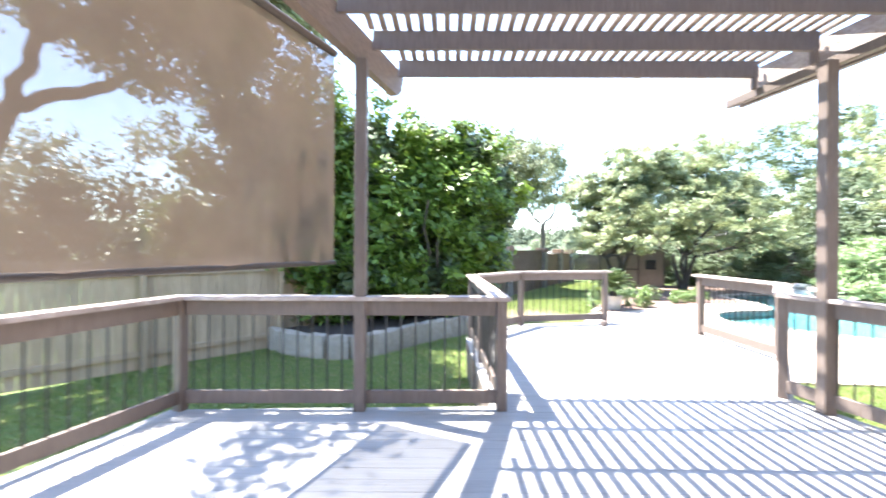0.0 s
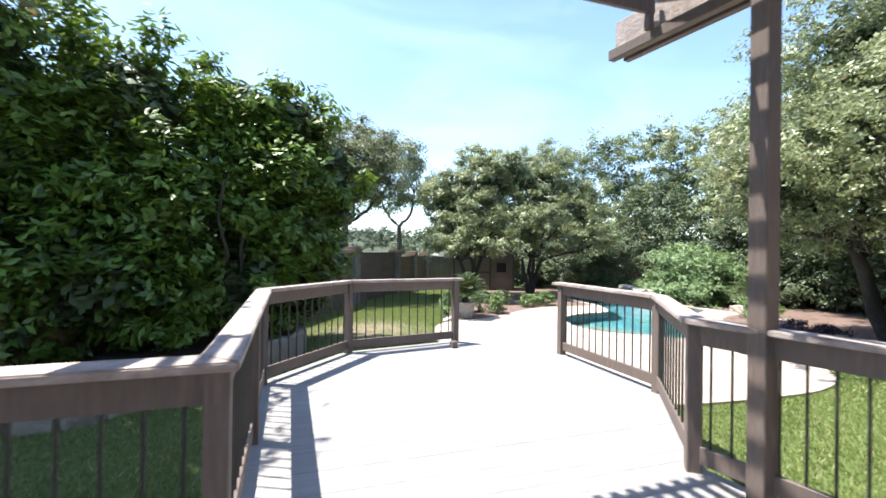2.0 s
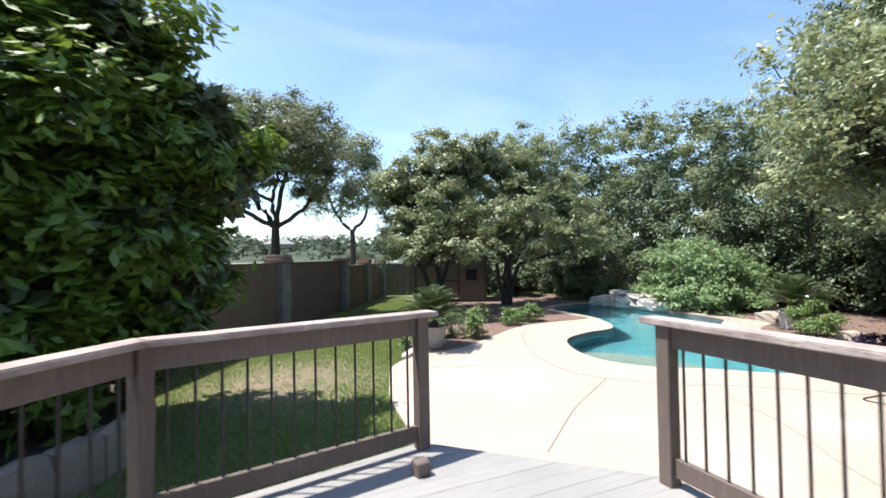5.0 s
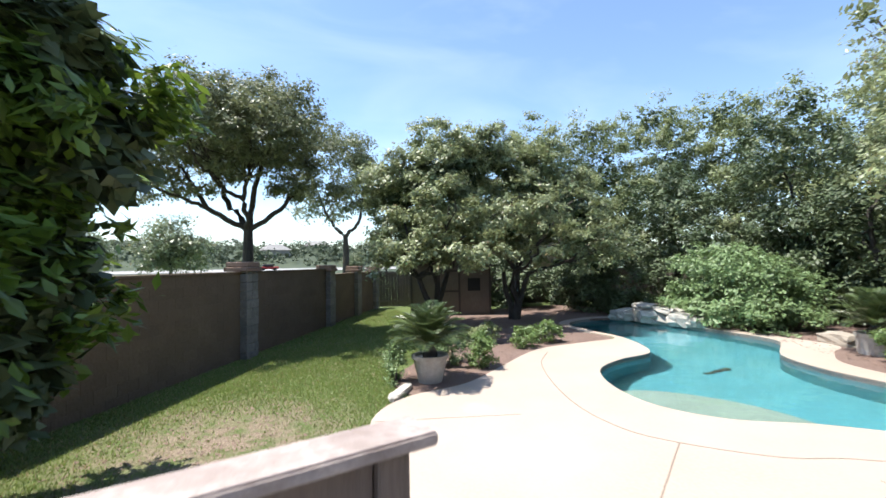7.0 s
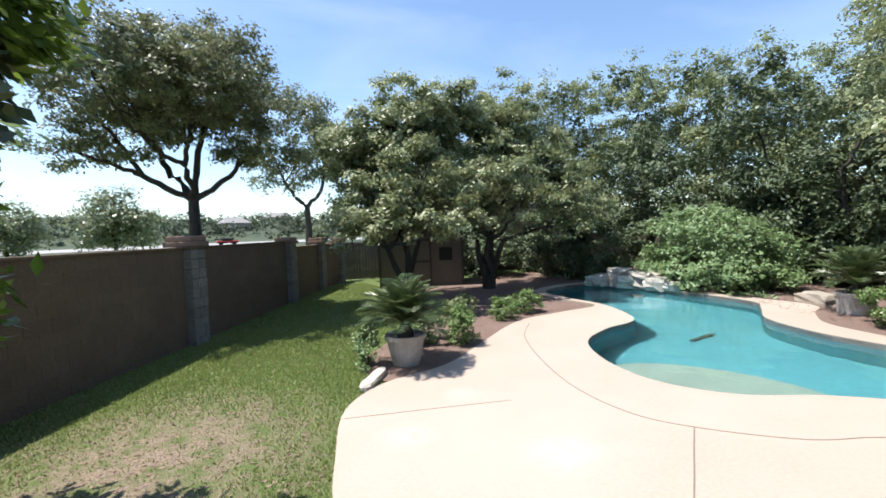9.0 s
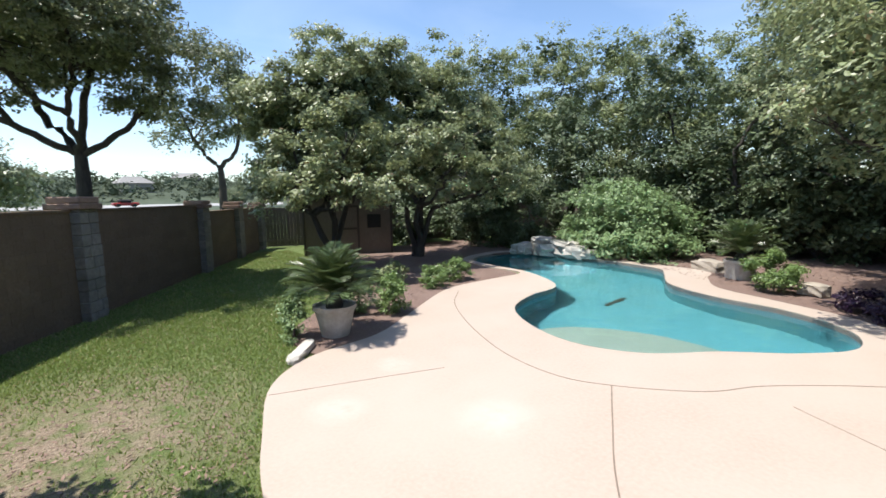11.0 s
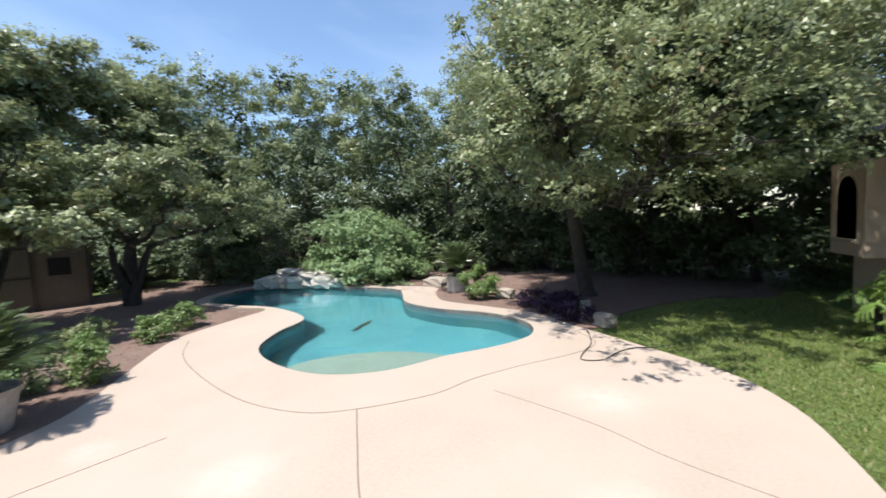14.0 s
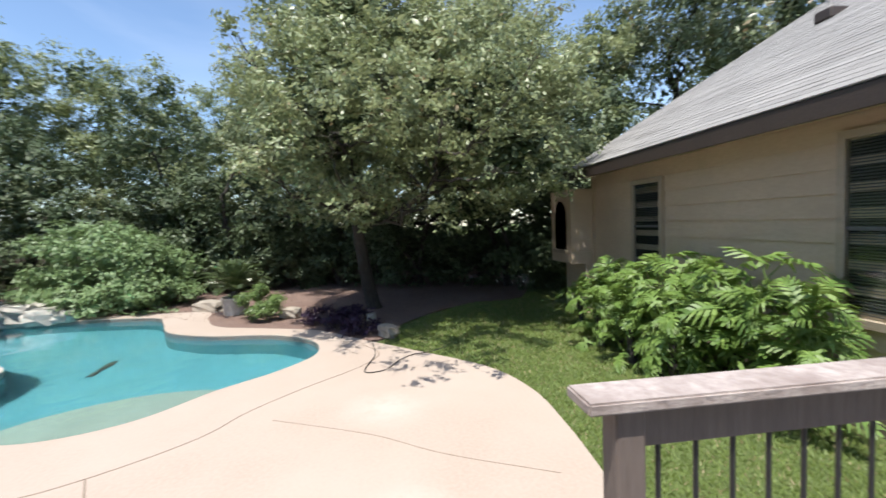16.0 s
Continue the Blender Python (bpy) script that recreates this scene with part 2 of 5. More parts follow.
def glass_material(name, tint, ior, rough, waves=0.0):
    m, tree, p = material(name)
    p.inputs["Base Color"].default_value = (*tint, 1)
    p.inputs["Transmission Weight"].default_value, p.inputs["IOR"].default_value = 1.0, ior
    p.inputs["Roughness"].default_value = rough
    if waves:
        bump_of(tree, p, noise_of(tree, 2.2, 3, low=0.2, high=0.8), waves, 0.05)
    return m


def screen_material():
    """A tan sun screen cloth, woven, stained, half see-through."""
    m, tree, p = material("tan_sun_screen_cloth")
    c = mix_color(tree, noise_of(tree, 1.6, 3, low=0.35, high=0.65), (0.10, 0.078, 0.064), (0.165, 0.127, 0.10))
    tree.links.new(c, p.inputs["Base Color"])
    p.inputs["Roughness"].default_value = 0.6
    tr = tree.nodes.new("ShaderNodeBsdfTranslucent")
    tr.inputs["Color"].default_value = (0.30, 0.20, 0.14, 1)
    gap = tree.nodes.new("ShaderNodeBsdfTransparent")
    one, two = tree.nodes.new("ShaderNodeMixShader"), tree.nodes.new("ShaderNodeMixShader")
    one.inputs[0].default_value, two.inputs[0].default_value = 0.10, 0.16
    tree.links.new(p.outputs[0], one.inputs[1]), tree.links.new(tr.outputs[0], one.inputs[2])
    tree.links.new(one.outputs[0], two.inputs[1]), tree.links.new(gap.outputs[0], two.inputs[2])
    tree.links.new(two.outputs[0], tree.nodes["Material Output"].inputs["Surface"])
    return m


M_LAWN, M_SCREEN = lawn_material(), screen_material()
M_WATER = glass_material("pool_water", (0.72, 0.97, 0.99), 1.33, 0.02, 0.16)
M_PANE = glass_material("window_glass", (0.9, 0.95, 0.95), 1.45, 0.0)


# ---- building helpers ----
def part(name, bm, mat, parent=None, label=""):
    """Links a bmesh as one mesh object, under a thing or a part."""
    me = bpy.data.meshes.new(name)
    bm.to_mesh(me)
    bm.free()
    return attach(name, me, mat, parent, label)


def attach(name, me, mat, parent=None, label=""):
    if not me.materials:
        me.materials.append(mat)
    ob = new(name, me)
    ob.parent = parent
    return tagged(ob, label)


def thing(name, label, category, at=(0, 0, 0), turn=0, group="", kind=""):
    ob = new(name)
    ob.matrix_world = pose(*at, 0, 0, turn)
    ob.empty_display_size = 0.1
    return tagged(ob, label, category, group, kind)


def array_mesh(name, verts, faces, smooth=False):
    """A mesh from arrays: faces all of one size."""
    verts, faces = np.asarray(verts, np.float32), np.asarray(faces, np.int32)
    me = bpy.data.meshes.new(name)
    n, k = faces.shape
    me.vertices.add(len(verts)), me.loops.add(n * k), me.polygons.add(n)
    me.vertices.foreach_set("co", verts.ravel())
    me.loops.foreach_set("vertex_index", faces.ravel())
    me.polygons.foreach_set("loop_start", np.arange(0, n * k, k, dtype=np.int32))
    me.polygons.foreach_set("use_smooth", np.full(n, smooth))
    me.update(calc_edges=True)
    return me


def add_box(bm, x0, x1, y0, y1, z0, z1, bevel=0.0, m=None):
    made = bmesh.ops.create_cube(bm, size=1)["verts"]
    for v in made:
        v.co = Vector(((x0, x1)[v.co.x > 0], (y0, y1)[v.co.y > 0], (z0, z1)[v.co.z > 0]))
    if bevel:
        edges = list({e for v in made for e in v.link_edges})
        made = list({v for f in bmesh.ops.bevel(bm, geom=edges, offset=bevel, segments=1, affect="EDGES")["faces"] for v in f.verts} | {v for v in made if v.is_valid})
    if m:
        bmesh.ops.transform(bm, matrix=m, verts=[v for v in made if v.is_valid])


def box(*args, **kw):
    bm = bmesh.new()
    add_box(bm, *args, **kw)
    return bm


def between(a, b, z=0.0):
    """A frame with its origin at a, x towards b on the plan."""
    return Matrix.Translation((a[0], a[1], z)) @ Matrix.Rotation(math.atan2(b[1] - a[1], b[0] - a[0]), 4, "Z")


def length(a, b):
    return math.hypot(b[0] - a[0], b[1] - a[1])


def rounded(points, steps=8):
    """A smooth closed line through some points of the plan."""
    p, out = [Vector(q) for q in points], []
    for i in range(len(p)):
        a, b, c, d = p[i - 1], p[i], p[(i + 1) % len(p)], p[(i + 2) % len(p)]
        for k in range(steps):
            t = k / steps
            out.append(0.5 * (2 * b + (c - a) * t + (2 * a - 5 * b + 4 * c - d) * t * t + (3 * b - a - 3 * c + d) * t ** 3))
    return out


def smooth_line(points, steps=8):
    p = [Vector(q) for q in points]
    p = [2 * p[0] - p[1], *p, 2 * p[-1] - p[-2]]
    out = []
    for i in range(1, len(p) - 2):
        a, b, c, d = p[i - 1:i + 3]
        for k in range(steps):
            t = k / steps
            out.append(0.5 * (2 * b + (c - a) * t + (2 * a - 5 * b + 4 * c - d) * t * t + (3 * b - a - 3 * c + d) * t ** 3))
    return out + [p[-2]]


def sheet(loops, z, thick=0.0):
    """A flat sheet inside the first line and outside the others, with a rim when thick."""
    bm = bmesh.new()
    edges = []
    for line in loops:
        vs = [bm.verts.new((q[0], q[1], z)) for q in line]
        edges += [bm.edges.new((vs[i - 1], vs[i])) for i in range(len(vs))]
    bmesh.ops.triangle_fill(bm, use_beauty=True, use_dissolve=False, edges=edges, normal=(0, 0, 1))
    if thick:
        made = bmesh.ops.extrude_face_region(bm, geom=bm.faces[:])["geom"]
        for v in made:
            if isinstance(v, bmesh.types.BMVert):
                v.co.z -= thick
    bmesh.ops.recalc_face_normals(bm, faces=bm.faces[:])
    if not thick:
        for f in bm.faces:
            if f.normal.z < 0:
                f.normal_flip()
    return bm


def ribbon(line, width, z0, z1, closed=False):
    """A band of that width and height along a line of the plan."""
    bm = bmesh.new()
    n, rings = len(line), []
    for i, q in enumerate(line):
        a = line[i - 1] if i or closed else q
        b = line[(i + 1) % n] if i < n - 1 or closed else q
        d = (Vector((b[0], b[1])) - Vector((a[0], a[1]))).normalized()
        s = Vector((-d.y, d.x)) * width / 2
        rings.append([bm.verts.new((q[0] + k * s.x, q[1] + k * s.y, z)) for k, z in ((1, z1), (-1, z1), (-1, z0), (1, z0))])
    for i in range(n if closed else n - 1):
        a, b = rings[i], rings[(i + 1) % n]
        for k in range(4):
            bm.faces.new((a[k], a[(k + 1) % 4], b[(k + 1) % 4], b[k]))
    bmesh.ops.recalc_face_normals(bm, faces=bm.faces[:])
    return bm


def tube(points, radii, sides=7):
    """Vertices and quads of a tapered tube along points."""
    p = [Vector(q) for q in points]
    verts, faces = [], []
    for i, q in enumerate(p):
        d = (p[min(i + 1, len(p) - 1)] - p[max(i - 1, 0)]).normalized()
        u = d.orthogonal().normalized() if abs(d.z) < 0.95 else (Vector((1, 0, 0)) - d * d.x).normalized()
        w = d.cross(u)
        for k in range(sides):
            a = 2 * math.pi * k / sides
            verts.append(q + radii[i] * (math.cos(a) * u + math.sin(a) * w))
    for i in range(len(p) - 1):
        for k in range(sides):
            j = (k + 1) % sides
            faces.append((i * sides + k, i * sides + j, (i + 1) * sides + j, (i + 1) * sides + k))
    return verts, faces


def joined(tubes):
    verts, faces = [], []
    for v, f in tubes:
        faces += [tuple(i + len(verts) for i in q) for q in f]
        verts += v
    return verts, faces


def leaf_mesh(name, rng, centres, outward, size, width=0.5, spread=0.16, per=6, lift=1.0):
    """Small pointed leaves in sprays along short twigs at the centres, their faces turned mostly up."""
    m, n = len(centres), len(centres) * per
    twig = outward + rng.normal(0, 0.55, (m, 3)) + (0, 0, 0.15)
    twig /= np.linalg.norm(twig, axis=1)[:, None] + 1e-9
    o, w = np.repeat(outward, per, 0), np.repeat(twig, per, 0)
    c = np.repeat(centres, per, 0) + w * (rng.uniform(-1.5, 1.5, n) * spread)[:, None] + rng.normal(0, spread * 0.5, (n, 3)) * (1, 1, 0.7)
    tilt = np.repeat(rng.normal(0, 0.45, (m, 3)), per, 0)
    normal = o * 0.85 + tilt + rng.normal(0, 0.45, (n, 3)) + (0, 0, lift)
    normal /= np.linalg.norm(normal, axis=1)[:, None] + 1e-9
    d = rng.normal(0, 0.8, (n, 3)) + w * 0.8
    d -= normal * (d * normal).sum(1)[:, None]
    d /= np.linalg.norm(d, axis=1)[:, None] + 1e-9
    s = np.cross(normal, d)
    ln = size * rng.uniform(0.6, 1.3, n)[:, None]
    w = ln * width * 0.5
    verts = np.stack((c - d * ln * 0.5, c + s * w - normal * ln * 0.08 + d * ln * 0.06, c + d * ln * 0.5 - normal * ln * 0.1, c - s * w - normal * ln * 0.08 + d * ln * 0.06), 1)
    return array_mesh(name, verts.reshape(-1, 3), np.arange(4 * n).reshape(n, 4))


def blob_points(rng, blobs, n, inner=0.25, ragged=0.22):
    """Points in clumps on the shells of blobs (x, y, z, rx, ry, rz), and the ways out."""
    b = np.array(blobs, float)
    area = (b[:, 3] * b[:, 4] + b[:, 3] * b[:, 5] + b[:, 4] * b[:, 5])
    per = np.maximum(10, (30 * area / area.mean()).astype(int))
    mid, rad, owner = [], [], []
    for k, row in enumerate(b):
        d = rng.normal(0, 1, (per[k], 3))
        d /= np.linalg.norm(d, axis=1)[:, None]
        u = rng.uniform(0.62, 0.92 + ragged * 0.7, per[k])[:, None]
        mid.append(row[:3] + d * row[3:] * u)
        rad.append(rng.uniform(0.13, 0.31, per[k])[:, None] * row[3:] * (1, 1, 0.62))
        owner += [k] * per[k]
    mid, rad, owner = np.concatenate(mid), np.concatenate(rad), np.array(owner)
    size = rad.prod(1) ** (2 / 3)
    which = rng.choice(len(mid), n, p=size / size.sum())
    d = rng.normal(0, 1, (n, 3))
    d /= np.linalg.norm(d, axis=1)[:, None]
    u = np.where(rng.random(n) < inner, rng.uniform(0.1, 0.8, n), rng.normal(0.95, 0.1, n))
    p = mid[which] + d * rad[which] * u[:, None]
    out = d + 0.8 * (p - b[owner[which], :3]) / b[owner[which], 3:]
    return p, out / (np.linalg.norm(out, axis=1)[:, None] + 1e-9)


def crown(name, seed, blobs, n, size, mat, parent, per=6, spread=0.16, width=0.5, inner=0.25, ragged=0.22, floor=None, kind="", core=0.0, lift=1.0, core_min=1.05):
    rng = np.random.default_rng(seed)
    pts, out = blob_points(rng, blobs, n // per, inner, ragged)
    if floor is not None:
        keep = pts[:, 2] > floor + rng.uniform(0, 0.25, len(pts))
        pts, out = pts[keep], out[keep]
    ob = attach(name, leaf_mesh(name, rng, pts, out, size, width, spread, per, lift), mat, parent)
    # Dark-coloured leaves within the blobs paint the shade of the crown's depth.
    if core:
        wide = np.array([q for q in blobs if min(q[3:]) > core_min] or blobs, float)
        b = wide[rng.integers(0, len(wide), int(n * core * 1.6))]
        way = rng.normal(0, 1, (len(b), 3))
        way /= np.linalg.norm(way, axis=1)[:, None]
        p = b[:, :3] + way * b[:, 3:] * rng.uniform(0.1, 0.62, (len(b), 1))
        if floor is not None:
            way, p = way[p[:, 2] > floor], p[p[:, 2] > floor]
        attach("inner_shade_leaves", leaf_mesh("inner_shade_leaves", rng, p, way, min(size * 2.2, 0.25), 0.55, 0.05, 1), L_UNDER, parent, "inner leaves coloured dark for crown shade")
    return tagged(ob, kind=kind)


def bent(rng, a, b, r0, r1, sway=0.12, n=6, sides=7):
    a, b = Vector(a), Vector(b)
    pts, l = [], (b - a).length
    for i in range(n):
        t = i / (n - 1)
        off = Vector(rng.normal(0, sway * l * 0.25, 3)) * math.sin(math.pi * t)
        pts.append(a.lerp(b, t) + off)
    return tube(pts, [r0 + (r1 - r0) * i / (n - 1) for i in range(n)], sides)


def tree(name, label, at, trunk_r, fork, blobs, n, size, mat, seed, per=6, spread=0.2, inner=0.25, ragged=0.25, lean=(0, 0), stems=1, group="", twigs=3, core=0.05):
    """A tree with its trunk and limbs in one mesh and a crown of small leaves. Blobs are relative to the foot."""
    rng = np.random.default_rng(seed)
    t = thing(name, label, "tree", at, 0, group)
    tubes = []
    tops = []
    for k in range(stems):
        foot = Vector((rng.normal(0, 0.12), rng.normal(0, 0.12), -0.05)) if k else Vector((0, 0, -0.05))
        top = Vector((lean[0] + (rng.normal(0, 0.5) if stems > 1 else 0), lean[1] + (rng.normal(0, 0.5) if stems > 1 else 0), fork * rng.uniform(0.85, 1.1)))
        r = trunk_r * (1.0 if stems == 1 else 0.65)
        pts = [foot, foot.lerp(top, 0.06), foot.lerp(top, 0.35) + Vector(rng.normal(0, 0.06, 3)), foot.lerp(top, 0.7) + Vector(rng.normal(0, 0.08, 3)), top]
        tubes.append(tube(pts, [r * 1.4, r * 1.08, r * 0.96, r * 0.84, r * 0.66], 10))
        tops.append(top)
    nodes = [(q, trunk_r * 0.62) for q in tops]
    order = sorted(blobs, key=lambda b: min((Vector(b[:3]) - q).length for q in tops))
    for b in order:
        c = Vector(b[:3])
        start, thick = min(nodes, key=lambda q: (c - q[0]).length + 0.75 * (q[0] - tops[0]).length)
        reach = c - start
        r = min(thick * 0.9, trunk_r * 0.27 * (0.5 + min(1.6, (b[3] + b[4]) / 2)))
        mid = start.lerp(c, 0.5) + Vector(rng.normal(0, 0.07 * reach.length, 3)) + Vector((0, 0, -0.10 * reach.length))
        tubes.append(bent(rng, start, mid, r, r * 0.8, 0.14, 7))
        tubes.append(bent(rng, mid, c, r * 0.8, r * 0.4, 0.16, 7))
        nodes += [(mid, r * 0.8), (c, r * 0.5)]
        for j in range(twigs):
            e = c + Vector((rng.uniform(-0.72, 0.72) * b[3], rng.uniform(-0.72, 0.72) * b[4], rng.uniform(-0.35, 0.65) * b[5]))
            tubes.append(bent(rng, mid.lerp(c, rng.uniform(0.2, 1)), e, r * 0.36, r * 0.08, 0.3, 6, 5))
    v, f = joined(tubes)
    attach("trunk", array_mesh("trunk", v, f, True), M_BARK, t)
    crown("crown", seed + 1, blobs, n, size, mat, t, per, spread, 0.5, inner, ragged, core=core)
    return t


# ---- ground, pool and patio ----
POOL = rounded([(15.7, 20.3), (14.2, 20.55), (13.1, 19.9), (12.8, 18.6), (12.7, 17.2), (11.85, 15.6), (10.65, 15.3), (9.68, 14.85), (9.08, 13.98), (8.85, 12.98),
                (9.2, 12.12), (10.02, 11.5), (10.7, 10.84), (11.5, 10.42), (12.4, 10.68), (13.05, 11.6), (13.3, 12.9), (13.9, 14.0), (15.0, 14.65), (15.75, 15.2), (16.0, 16.6), (15.95, 18.2)], 6)
PATIO_EDGE = smooth_line([(4.35, 10.6), (4.5, 12.3), (4.72, 13.2), (5.1, 14.25), (5.8, 14.85), (6.9, 15.1), (7.9, 15.75), (9.7, 16.95), (11.2, 17.15), (12.5, 17.3), (12.5, 18.6), (12.9, 20.2), (14.1, 20.9), (15.6, 20.8),
                          (16.3, 18.4), (16.35, 16.6), (16.2, 14.2), (15.2, 13.7), (14.2, 13.1), (13.7, 11.9), (13.2, 10.7), (12.4, 9.9), (11.4, 8.9), (10.2, 7.75), (9.2, 7.35), (8.2, 7.3), (7.2, 7.35), (6.2, 7.45)], 5)
PATIO_EDGE += [Vector((4.9, 7.6)), Vector((4.6, 9.2))]

ground = part("ground", sheet([[(-260, -160), (300, -160), (300, 320), (-260, 320)], [q * 1.0 for q in POOL]], GROUND), M_LAWN)
tagged(ground, "green lawn with dry bare patches", "lawn", kind="structure")
patio = part("patio", sheet([PATIO_EDGE, POOL], PATIO, 0.10), M_CONCRETE)
tagged(patio, "curved tan sealed concrete patio round the pool", "patio", kind="structure")


def joint(points, width=0.013):
    line = smooth_line(points, 8)
    part("joint", ribbon(line, width, PATIO - 0.01, PATIO + 0.003), M_JOINT, patio, "thin dark joint in the concrete")


joint([(9.75, 16.6), (9.0, 15.8), (8.35, 14.65), (7.85, 13.4), (7.75, 12.45), (8.0, 11.84), (8.6, 11.15), (9.2, 10.82), (9.85, 10.3), (10.6, 9.6), (11.2, 9.35), (11.8, 9.65)])
joint([(8.0, 11.84), (7.3, 11.4), (6.54, 10.9), (5.5, 10.05)])
joint([(5.0, 14.0), (5.9, 13.72), (6.9, 13.4)], 0.007)
joint([(8.9, 10.47), (8.35, 9.35), (7.84, 8.64), (7.35, 7.7)], 0.006)

pool = thing("swimming_pool", "freeform swimming pool with teal plaster and clear water", "pool", kind="structure")


def pool_shell(line, z0, z1, inward=0.0):
    bm = bmesh.new()
    lo = [bm.verts.new((q[0], q[1], z0)) for q in line]
    hi = [bm.verts.new((q[0], q[1], z1)) for q in line]
    for i in range(len(line)):
        bm.faces.new((lo[i - 1], lo[i], hi[i], hi[i - 1]))
    return bm


part("wall", pool_shell(POOL, -1.75, WATER - 0.10), M_PLASTER, pool)
part("waterline_tile", pool_shell(POOL, WATER - 0.10, PATIO - 0.02), M_TILE, pool, "band of blue-grey waterline tile")
part("floor", sheet([POOL], -1.75), M_PLASTER, pool)
SHELF = smooth_line([(9.12, 14.02), (9.75, 13.75), (10.2, 13.2), (10.45, 12.6), (10.5, 12.0), (10.4, 11.3)], 6)
EDGE = [q for q in POOL if q.x < 10.35 and 11.3 < q.y < 14.0]
EDGE.sort(key=lambda q: q.y)
part("tanning_shelf", sheet([SHELF + EDGE], WATER - 0.16, 1.0), M_SHELF, pool, "pale shallow tanning shelf")
water = part("water", sheet([POOL], WATER), M_WATER, pool, "clear rippling turquoise water")
water.visible_shadow = False
drain = part("pool_drain", box(-0.42, 0.42, -0.06, 0.06, 0, 0.05, bevel=0.012), M_RUBBER)
drain.matrix_world = pose(12.75, 14.65, -1.745, 0, 0, 4)
tagged(drain, "long black drain cover on the pool floor", "drain")


def mulch(points, label):
    bm = sheet([rounded(points, 6)], GROUND + 0.035, 0.05)
    tagged(part("mulch_bed", bm, M_MULCH), label, "mulch", kind="structure")


mulch([(6.0, 14.8), (7.9, 15.5), (9.7, 16.7), (12.2, 17.1), (12.4, 18.7), (12.9, 20.1), (14.2, 20.7), (15.7, 20.6), (17.5, 25), (12, 25), (9.6, 22.8), (8.3, 19.5), (6.9, 17.3), (5.9, 16.0)], "reddish brown mulch and fallen leaves in a planting bed")
mulch([(16.2, 18.5), (16.2, 16.6), (16.0, 14.35), (15.1, 13.85), (14.05, 13.2), (13.5, 11.9), (13.0, 10.8), (12.3, 10.0), (12.2, 9.3), (13.2, 9.0), (14.3, 8.2), (15.4, 7.0), (16.4, 5.2), (24, 4), (27, 14), (24, 24), (18.5, 23)], "shaded brown mulch and leaf litter under the trees")

# ---- the deck ----
A, B, C = (-1.71, 4.66), (-0.07, 4.69), (1.23, 4.72)
L3, L2, L1 = (1.14, 7.92), (2.18, 9.17), (3.93, 9.5)
R1, R2, R3, R4, R5, R6 = (5.18, 8.33), (5.2, 6.53), (4.13, 5.12), (4.2, 4.70), (4.44, 3.75), (5.0, 1.4)
W1, W2 = (-2.15, 3.15), (-2.75, 1.1)
LINE = [(-3.3, -1.3), W2, W1, A, C, L3, L2, L1, R1, R2, R3, R4, R5, R6, (5.7, -1.3)]


def outset(line, by):
    """A closed line of the plan, drawn out by so much on all sides."""
    out = []
    for i, p in enumerate(line):
        p, a, b = Vector(p), Vector(line[i - 1]), Vector(line[(i + 1) % len(line)])
        u, v = (p - a).normalized(), (b - p).normalized()
        n = Vector((-(u + v).y, (u + v).x)).normalized()
        q = p + n * by / max(0.4, n.dot(Vector((-u.y, u.x))))
        out.append((q.x, q.y))
    return out


OUTLINE = outset(LINE, 0.09)


def span(y):
    """The reach of the deck in x along a line y."""
    xs = []
    for i, p in enumerate(OUTLINE):
        q = OUTLINE[i - 1]
        if (p[1] > y) != (q[1] > y):
            xs.append(p[0] + (y - p[1]) * (q[0] - p[0]) / (q[1] - p[1]))
    xs.sort()
    return [(xs[i], xs[i + 1]) for i in range(0, len(xs) - 1, 2)]


deck = thing("deck", "weathered grey timber deck with gaps between its boards", "deck", kind="structure")


def deck_boards():
    rng = random.Random(4)
    pitch, y, row = 0.145, -1.28, 0
    while y < 9.56:
        y0, y1 = y, min(y + pitch - 0.0028, 9.60)
        lo, hi = span(y0 + 0.002), span(y1 - 0.002)
        for k in range(max(len(lo), len(hi))):
            a = lo[min(k, len(lo) - 1)] if lo else hi[k]
            b = hi[min(k, len(hi) - 1)] if hi else lo[k]
            cuts = [0, 0.36 + 0.2 * rng.random(), 1] if max(a[1] - a[0], b[1] - b[0]) > 3 else [0, 1]
            for c0, c1 in zip(cuts, cuts[1:]):
                g = 0.0008
                xa, xb = a[0] + (a[1] - a[0]) * c0 + g, a[0] + (a[1] - a[0]) * c1 - g
                xc, xd = b[0] + (b[1] - b[0]) * c0 + g, b[0] + (b[1] - b[0]) * c1 - g
                z = DECK + rng.uniform(-0.0008, 0.0008)
                v = [(xa, y0, z), (xb, y0, z), (xd, y1, z), (xc, y1, z)]
                v += [(p[0], p[1], z - 0.032) for p in v]
                f = [(0, 1, 2, 3), (7, 6, 5, 4), (0, 4, 5, 1), (1, 5, 6, 2), (2, 6, 7, 3), (3, 7, 4, 0)]
                attach("plank", array_mesh("plank", v, f), M_DECK, deck)
        y += pitch
        row += 1


def deck_skirt():
    for p, q in zip(OUTLINE, OUTLINE[1:]):
        l, m = length(p, q), between(p, q)
        for k in range(3):
            bm = box(0.0, l, -0.045, -0.015, -0.036 - 0.19 * (k + 1) + 0.012, -0.036 - 0.19 * k, m=m)
            part("skirt_board", bm, M_STAIN, deck, "brown skirt board")


